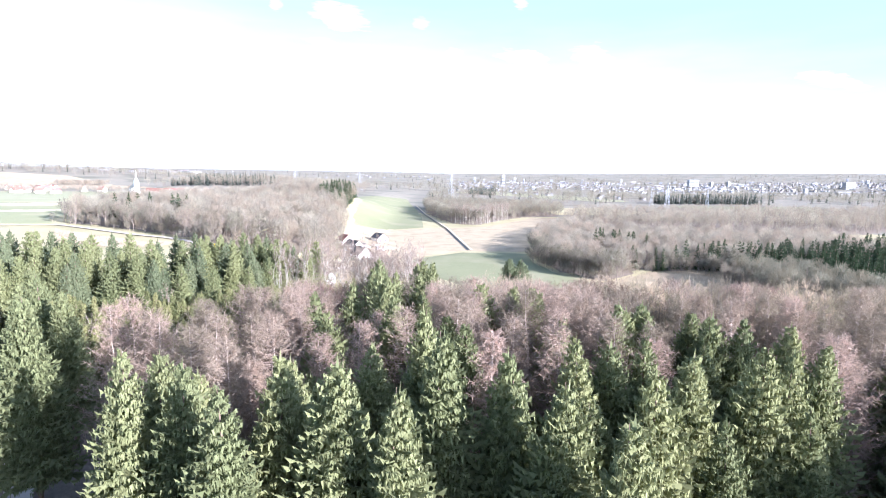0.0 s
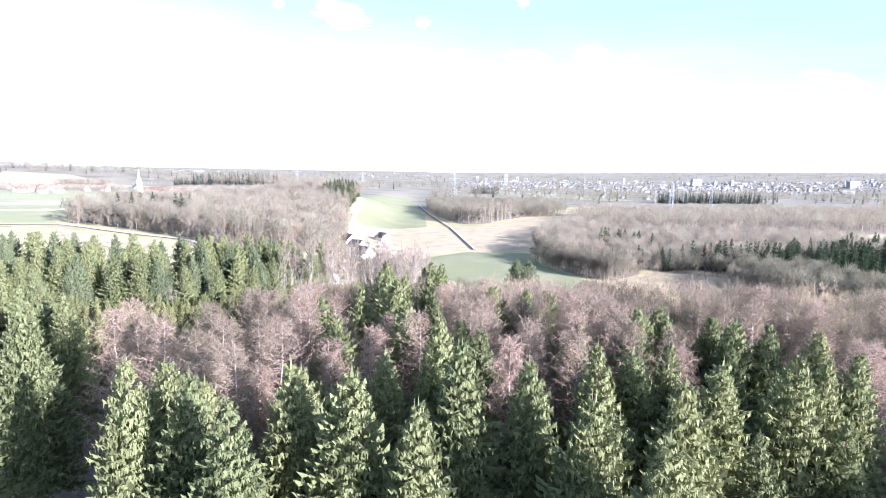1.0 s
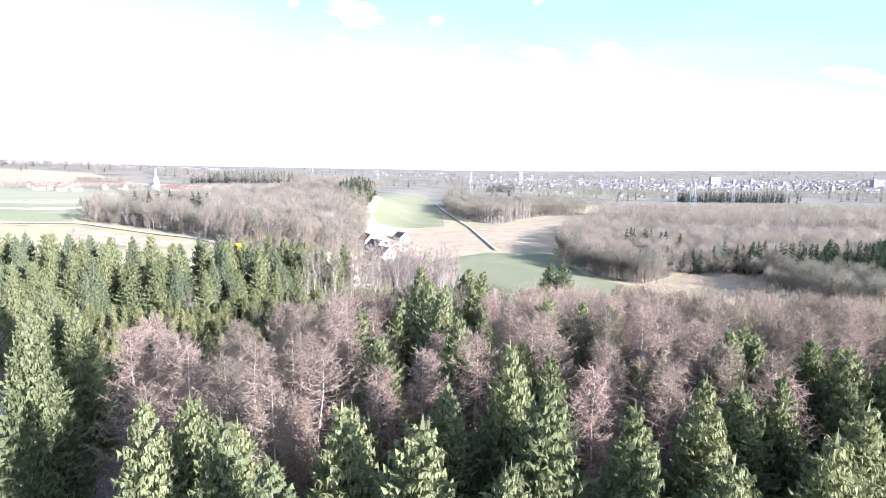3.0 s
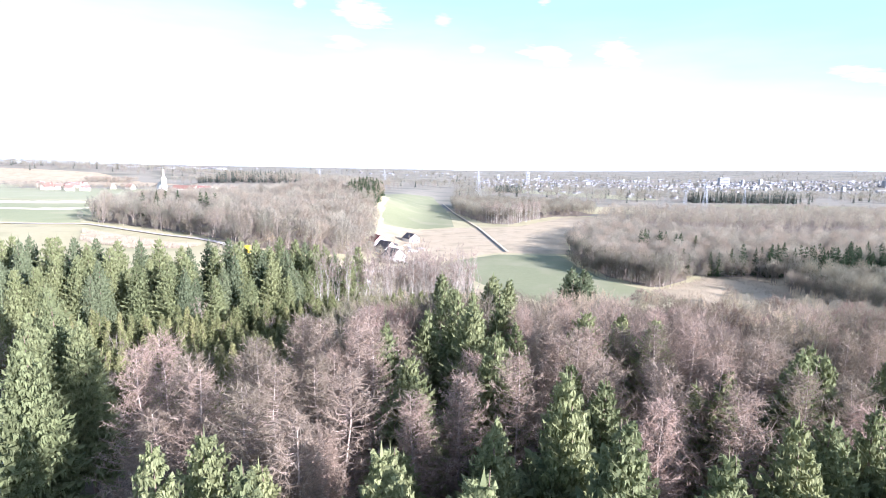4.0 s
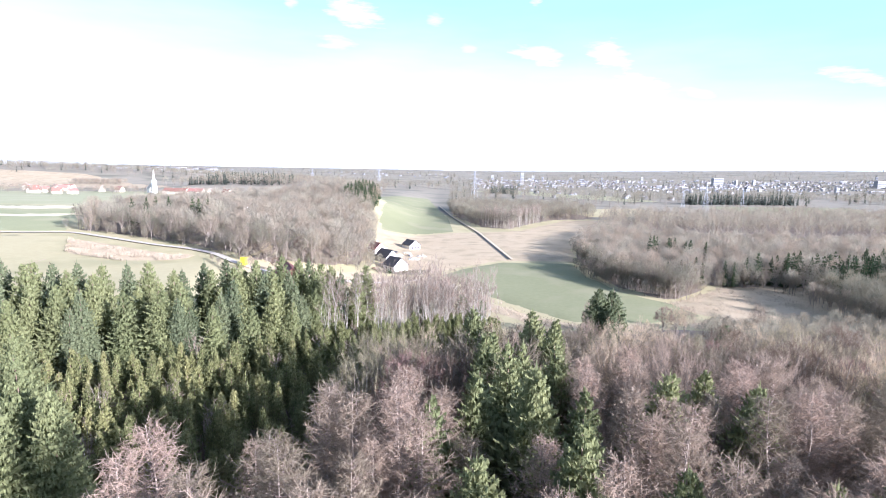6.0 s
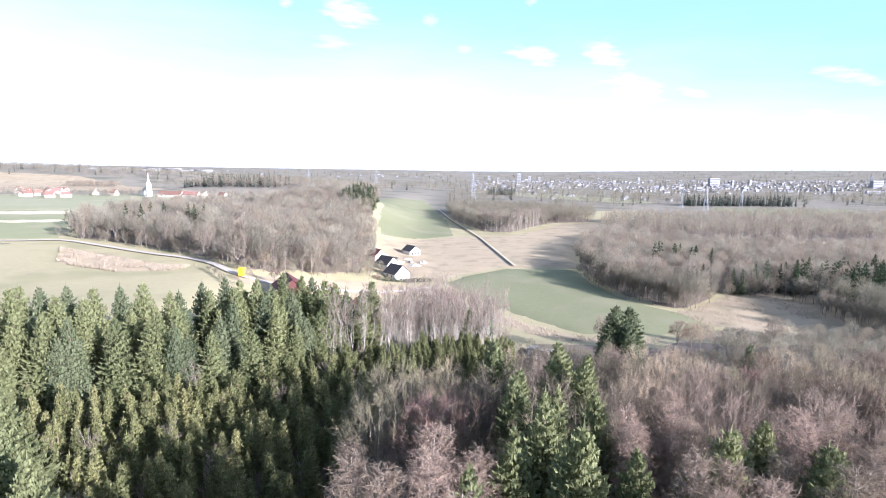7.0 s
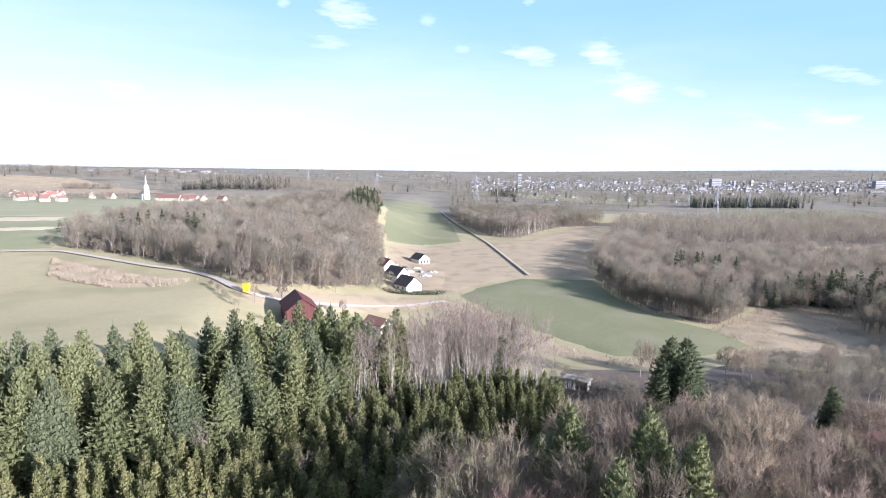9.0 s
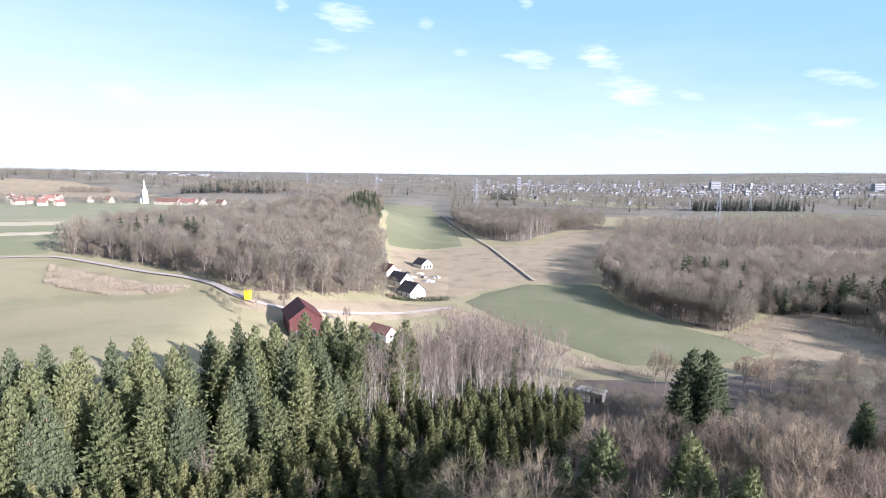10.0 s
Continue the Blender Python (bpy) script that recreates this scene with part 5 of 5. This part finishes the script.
church(-421, 770, 40)
rv = random.Random(5)
for x, y, w, l, tn in ((-372, 742, 10, 38, 75), (-340, 735, 10, 22, 80), (-318, 728, 9, 14, 20), (-292, 722, 8, 12, 60), (-470, 772, 8, 11, 70), (-500, 778, 8, 11, 30)):
    house("village_house", "white village house with a red tiled roof beside the church", x, y, tn, w, l, 4.2, 8.4, M_WALL_CREAM, M_ROOF_RED,
          [(-1.8, -l / 2, 1.8, 1.1, 1.3, "y-"), (1.8, -l / 2, 1.8, 1.1, 1.3, "y-"), (w / 2, 0, 1.8, 1.1, 1.3, "x+")], group="village houses")
for k in range(16):
    y = rv.uniform(660, 850)
    x = -y * rv.uniform(0.70, 0.80)
    house("village_house", "white house with a reddish roof in the hamlet", x, y, rv.uniform(0, 180), 8, rv.uniform(9, 14), 4.2, rv.uniform(6.8, 8.2), M_WALL_CREAM, M_ROOF_RED,
          [(-1.8, -4.5, 1.8, 1.1, 1.3, "y-"), (4.0, 0, 1.8, 1.1, 1.3, "x+")], group="hamlet houses")


def hedge(name, label, x0, y0, x1, y1, hgt, wid, mat):
    s = Shape()
    n = int(math.hypot(x1 - x0, y1 - y0) * wid * 30)
    t = rng.uniform(0, 1, n)
    p = np.stack([x0 + (x1 - x0) * t + rng.normal(0, wid / 3, n), y0 + (y1 - y0) * t + rng.normal(0, wid / 3, n), rng.uniform(0, hgt, n)], 1)
    p[:, 2] += lie(p[:, 0], p[:, 1])
    d = rng.normal(0, 0.35, (n, 3))
    s.sprays(p, p + d, np.full(n, 0.22))
    return tagged(new(name, s.mesh(name, mat)), label, "hedge", kind="stuff")


hedge("garden_hedge", "dark clipped hedge in front of the farmhouse", -24, 257, 3, 262, 2.2, 1.8, M_HEDGE)


def reeds(name, poly, n, lo, hi, label):
    s = Shape()
    r2 = np.random.default_rng(31)
    ax, ay = np.array(poly).T
    x, y = r2.uniform(ax.min(), ax.max(), n * 3), r2.uniform(ay.min(), ay.max(), n * 3)
    k = inside(poly, x, y)
    x, y = x[k][:n], y[k][:n]
    keep = np.array([noise.noise((a * 0.12, b * 0.12, 2.0)) > -0.1 for a, b in zip(x, y)])
    x, y = x[keep], y[keep]
    b = np.stack([x, y, lie(x, y) + 0.2], 1)
    t = b + np.stack([r2.normal(0, 0.3, len(x)), r2.normal(0, 0.3, len(x)), r2.uniform(lo, hi, len(x))], 1)
    s.blades(b, t, 0.16)
    return tagged(new(name, s.mesh(name, M_REED)), label, "reeds", kind="stuff")


reeds("dry_reeds", [(-184, 253), (-158, 213), (-124, 199), (-104, 204), (-98, 216), (-111, 214), (-150, 232)], 15000, 0.7, 1.8, "tan dry reeds standing in clumps")
reeds("dry_grass", [(104, 205), (120, 216), (144, 238), (200, 238), (240, 180), (142, 160), (92, 166), (116, 184)], 12000, 0.3, 0.9, "tufts of tan dry grass in the clearing")
reeds("verge_grass", [(5, 255), (31, 205), (50, 179), (62, 168), (90, 169), (80, 156), (56, 160), (40, 172), (22, 196), (-4, 236)], 5000, 0.4, 1.3, "tufts of dry grass on the verge")

# ---------------------------------------------------------------- yard clutter


def parked_car(x, y, turn, paint, label):
    c = thing("car", label, "car", "parked cars")
    bm = bmesh.new()
    prof = [(-2.1, 0.35), (2.1, 0.35), (2.15, 0.75), (1.3, 0.9), (0.7, 1.42), (-1.2, 1.45), (-2.0, 0.95), (-2.15, 0.7)]
    f = [bm.verts.new((px, -0.85, pz)) for px, pz in prof]
    k = [bm.verts.new((px, 0.85, pz)) for px, pz in prof]
    bm.faces.new(f)
    bm.faces.new(k[::-1])
    for i in range(8):
        j = (i + 1) % 8
        bm.faces.new((f[j], f[i], k[i], k[j]))
    bmesh.ops.bevel(bm, geom=list(bm.edges), offset=0.06, segments=1, affect="EDGES")
    part("body", bm, paint, c)
    for s in (-1, 1):
        bm = bmesh.new()
        box(bm, -1.15, min(s * 0.85, s * 0.87), 0.95, 0.6, max(s * 0.85, s * 0.87), 1.32)
        part("side_window", bm, M_GLASS, c)
        for px in (-1.3, 1.3):
            w = Shape()
            w.tube([(px, s * 0.7, 0.32), (px, s * 0.88, 0.32)], [0.32, 0.32], 10)
            wh = under(c, "wheel", w.mesh("wheel", M_ROOF_DARK))
            rim = Shape()
            ring = [(px + 0.2 * math.cos(a), s * 0.885, 0.32 + 0.2 * math.sin(a)) for a in np.arange(8) * 0.785]
            rim.add(ring + [(px, s * 0.9, 0.32)], [(i, (i + 1) % 8, 8) for i in range(8)])
            under(wh, "rim", rim.mesh("rim", M_STEEL))
    c.matrix_basis = pose(x, y, float(lie(x, y)) + 0.5, 0, 0, turn)


parked_car(-17, 312, 30, M_WALL_WHITE, "white estate car parked in the farm yard")
parked_car(-11, 316, 115, M_STEEL, "silver car parked in the farm yard")
parked_car(-21, 322, 60, M_ROOF_DARK, "dark car parked in the farm yard")


def heap(x, y, rad, hgt, n, mat, label):
    """A loose heap of rubble or cut wood."""
    r2 = np.random.default_rng(int(abs(x * 7 + y)))
    s = Shape()
    for _ in range(n):
        a, q = r2.uniform(0, 6.283), rad * math.sqrt(r2.uniform())
        z = hgt * (1 - q / rad) * r2.uniform(0.3, 1.0)
        w = r2.uniform(0.15, 0.45, 3) * [1.6, 1, 0.7]
        rot = Matrix.Rotation(r2.uniform(0, 6.28), 3, "Z") @ Matrix.Rotation(r2.normal(0, 0.4), 3, "X")
        v = [rot @ Vector((i * w[0], j * w[1], k * w[2])) for i in (-1, 1) for j in (-1, 1) for k in (-1, 1)]
        px, py = x + q * math.cos(a), y + q * math.sin(a)
        g = float(lie(px, py)) + 0.45 + z
        s.add([(p.x + px, p.y + py, p.z + g) for p in v], [(0, 1, 3), (0, 3, 2), (4, 6, 7), (4, 7, 5), (0, 4, 5), (0, 5, 1), (2, 3, 7), (2, 7, 6), (0, 2, 6), (0, 6, 4), (1, 5, 7), (1, 7, 3)])
    return tagged(new("rubble_heap", s.mesh("rubble_heap", mat)), label, "rubble", kind="stuff")


heap(-8, 306, 3.5, 1.4, 90, M_CONCRETE, "heap of pale broken rubble in the yard")
heap(-4, 318, 3.0, 1.2, 70, M_WOOD_GREY, "heap of grey old boards in the yard")
heap(-14, 328, 2.6, 1.2, 60, M_WALL_CREAM, "heap of pale building rubble in the yard")
heap(-25, 262, 2.0, 1.0, 50, M_WOOD, "stack of brown firewood beside the hedge")


def paddock_fence(x0, y0, x1, y1, n):
    f = thing("paddock_fence", "low fence of whitish posts and rails by the birches", "fence")
    ux, uy = (x1 - x0) / n, (y1 - y0) / n
    turn = math.degrees(math.atan2(uy, ux))
    ln = math.hypot(ux, uy)
    for i in range(n + 1):
        x, y = x0 + ux * i, y0 + uy * i
        g = float(lie(x, y))
        bm = bmesh.new()
        box(bm, -0.08, -0.08, -0.4, 0.08, 0.08, 1.5)
        part("post", bm, M_WALL_CREAM, f).matrix_basis = pose(x, y, g + 0.3, 0, 0, turn)
        if i < n:
            for z in (0.6, 1.2):
                bm = bmesh.new()
                box(bm, 0.08, -0.03, z - 0.07, ln - 0.08, 0.03, z + 0.07)
                part("rail", bm, M_WALL_CREAM, f).matrix_basis = pose(x, y, g + 0.3, 0, 0, turn)


paddock_fence(-1.5, 194, 7, 187, 5)

# ---------------------------------------------------------------- pylons and lines


def pylon_mesh(hgt):
    legs, arms = Shape(), Shape()
    r = hgt * 0.085

    def half(z):
        return r * (1 - z / hgt) ** 1.1 + 0.35

    zs = np.linspace(0, hgt, 9)
    for sx, sy in ((-1, -1), (1, -1), (1, 1), (-1, 1)):
        legs.tube([(sx * half(z), sy * half(z), z) for z in zs], np.full(9, 0.16), 4)
    for i in range(8):
        a, b = half(zs[i]), half(zs[i + 1])
        for k in range(4):
            c0, c1 = [((-1, -1), (1, -1), (1, 1), (-1, 1))[(k + q) % 4] for q in (0, 1)]
            legs.tube([(c0[0] * a, c0[1] * a, zs[i]), (c1[0] * b, c1[1] * b, zs[i + 1])], [0.09, 0.09], 3)
            legs.tube([(c1[0] * a, c1[1] * a, zs[i]), (c0[0] * b, c0[1] * b, zs[i + 1])], [0.09, 0.09], 3)
    for z, w in ((0.62, 0.20), (0.76, 0.26), (0.90, 0.17)):
        for s in (-1, 1):
            arms.tube([(0, 0, hgt * z + 1.2), (s * hgt * w, 0, hgt * z)], [0.14, 0.08], 4)
            arms.tube([(0, 0, hgt * z - 0.4), (s * hgt * w, 0, hgt * z)], [0.14, 0.08], 4)
    return legs.mesh("lattice_tower", M_STEEL), arms.mesh("cross_arms", M_STEEL)


TOWER, ARMS = pylon_mesh(46)
PYLONS = [(700, 300, 44), (323, 645, 42), (53, 895, 52), (-140, 1150, 46), (-345, 1400, 46), (480, 860, 30), (390, 870, 26)]
for x, y, hgt in PYLONS:
    t = thing("power_pylon", "grey steel lattice pylon of an overhead power line", "pylon", "power line pylons")
    under(t, "lattice_tower", TOWER)
    under(t, "cross_arms", ARMS)
    t.matrix_basis = pose(x, y, float(lie(x, y)), 0, 0, 46) @ Matrix.Diagonal((hgt / 46,) * 3 + (1,))

# ---------------------------------------------------------------- the town


def block(w, d, h):
    bm = bmesh.new()
    box(bm, -w / 2, -d / 2, -2, w / 2, d / 2, h)
    return bm


def town_block(x, y, w, d, h, turn, mats):
    t = thing("apartment_block", "white flat-roofed apartment block in the far town", "building", "town blocks")
    part("wall", block(w, d, h), M_TOWN, t)
    bm = bmesh.new()
    box(bm, -w / 2 - 0.3, -d / 2 - 0.3, h, w / 2 + 0.3, d / 2 + 0.3, h + 0.8)
    part("roof", bm, M_CONCRETE, t)
    floors = int(h // 6)
    for k in range(floors):
        bm = bmesh.new()
        box(bm, -w / 2 + 1, -d / 2 - 0.15, 2 + k * 6, w / 2 - 1, -d / 2, 3.6 + k * 6)
        part("window_band", bm, M_GLASS, t)
    t.matrix_basis = pose(x, y, float(lie(x, y)), 0, 0, turn)


rt = random.Random(11)
for k in range(70):
    y = rt.uniform(1600, 2600)
    x = y * rt.uniform(0.08, 0.86)
    tall_ = rt.random() < 0.25
    town_block(x, y, rt.uniform(7, 11) if tall_ else rt.uniform(9, 20), rt.uniform(8, 11), rt.uniform(12, 22) if tall_ else rt.uniform(5, 9), rt.uniform(-25, 25), None)
town_block(1540, 1960, 40, 16, 26, 8, None)
town_block(285, 2100, 13, 13, 40, 0, None)
town_block(1010, 2060, 36, 20, 30, 0, None)


def small_houses(name, spots, label):
    V, F, I, n = [], [], [], 0
    for x, y, w, l, e, rg, a in spots:
        c, s = math.cos(a), math.sin(a)
        z = float(lie(x, y))
        pts = [(-w, -1), (w, -1), (w, e), (0, rg), (-w, e)]
        vv = [(px * c - py * s + x, px * s + py * c + y, pz + z) for py in (-l, l) for px, pz in pts]
        V += vv
        quads = [(0, 1, 2, 4), (4, 2, 3, 3), (5, 9, 7, 6), (9, 8, 7, 7), (1, 6, 7, 2), (5, 0, 4, 9), (2, 7, 8, 3), (9, 4, 3, 8)]
        for q, m_ in zip(quads, (0, 0, 0, 0, 0, 0, 1, 1)):
            for tri in ((q[0], q[1], q[2]), (q[0], q[2], q[3])):
                if len(set(tri)) == 3:
                    F.append([i + n for i in tri])
                    I.append(m_)
        n += 10
    ob = new(name, mesh_of(name, np.array(V), np.array(F), [M_TOWN, M_TOWN_ROOF], I))
    return tagged(ob, label, "houses", kind="stuff")


spots = []
for k in range(1500):
    y = 1480 + 1050 * rt.random() ** 0.8
    x = y * rt.uniform(0.05, 0.95)
    if noise.noise((x * 0.004, y * 0.004, 9.0)) < -0.25:
        continue
    spots.append((x, y, rt.uniform(2.2, 3.4), rt.uniform(3, 5), rt.uniform(2.2, 3.6), rt.uniform(4, 6), rt.uniform(0, 3.14)))
for k in range(60):
    y = rt.uniform(2300, 3600)
    x = y * rt.uniform(-0.85, 0.0)
    spots.append((x, y, rt.uniform(3, 5), rt.uniform(4, 9), rt.uniform(3, 5), rt.uniform(5, 7), rt.uniform(0, 3.14)))
for k in range(22):
    y = rt.uniform(2900, 3300)
    x = y * rt.uniform(-0.66, -0.42)
    spots.append((x, y, rt.uniform(10, 20), rt.uniform(20, 45), rt.uniform(6, 9), rt.uniform(9, 11), rt.uniform(1.3, 1.8)))
for k in range(14):
    y = rt.uniform(1080, 1350)
    x = rt.uniform(120, 460)
    spots.append((x, y, rt.uniform(3, 4.5), rt.uniform(4, 6), rt.uniform(3, 4.5), rt.uniform(6, 8), rt.uniform(0, 3.14)))
small_houses("far_town", spots, "white houses with brown roofs of the far town")
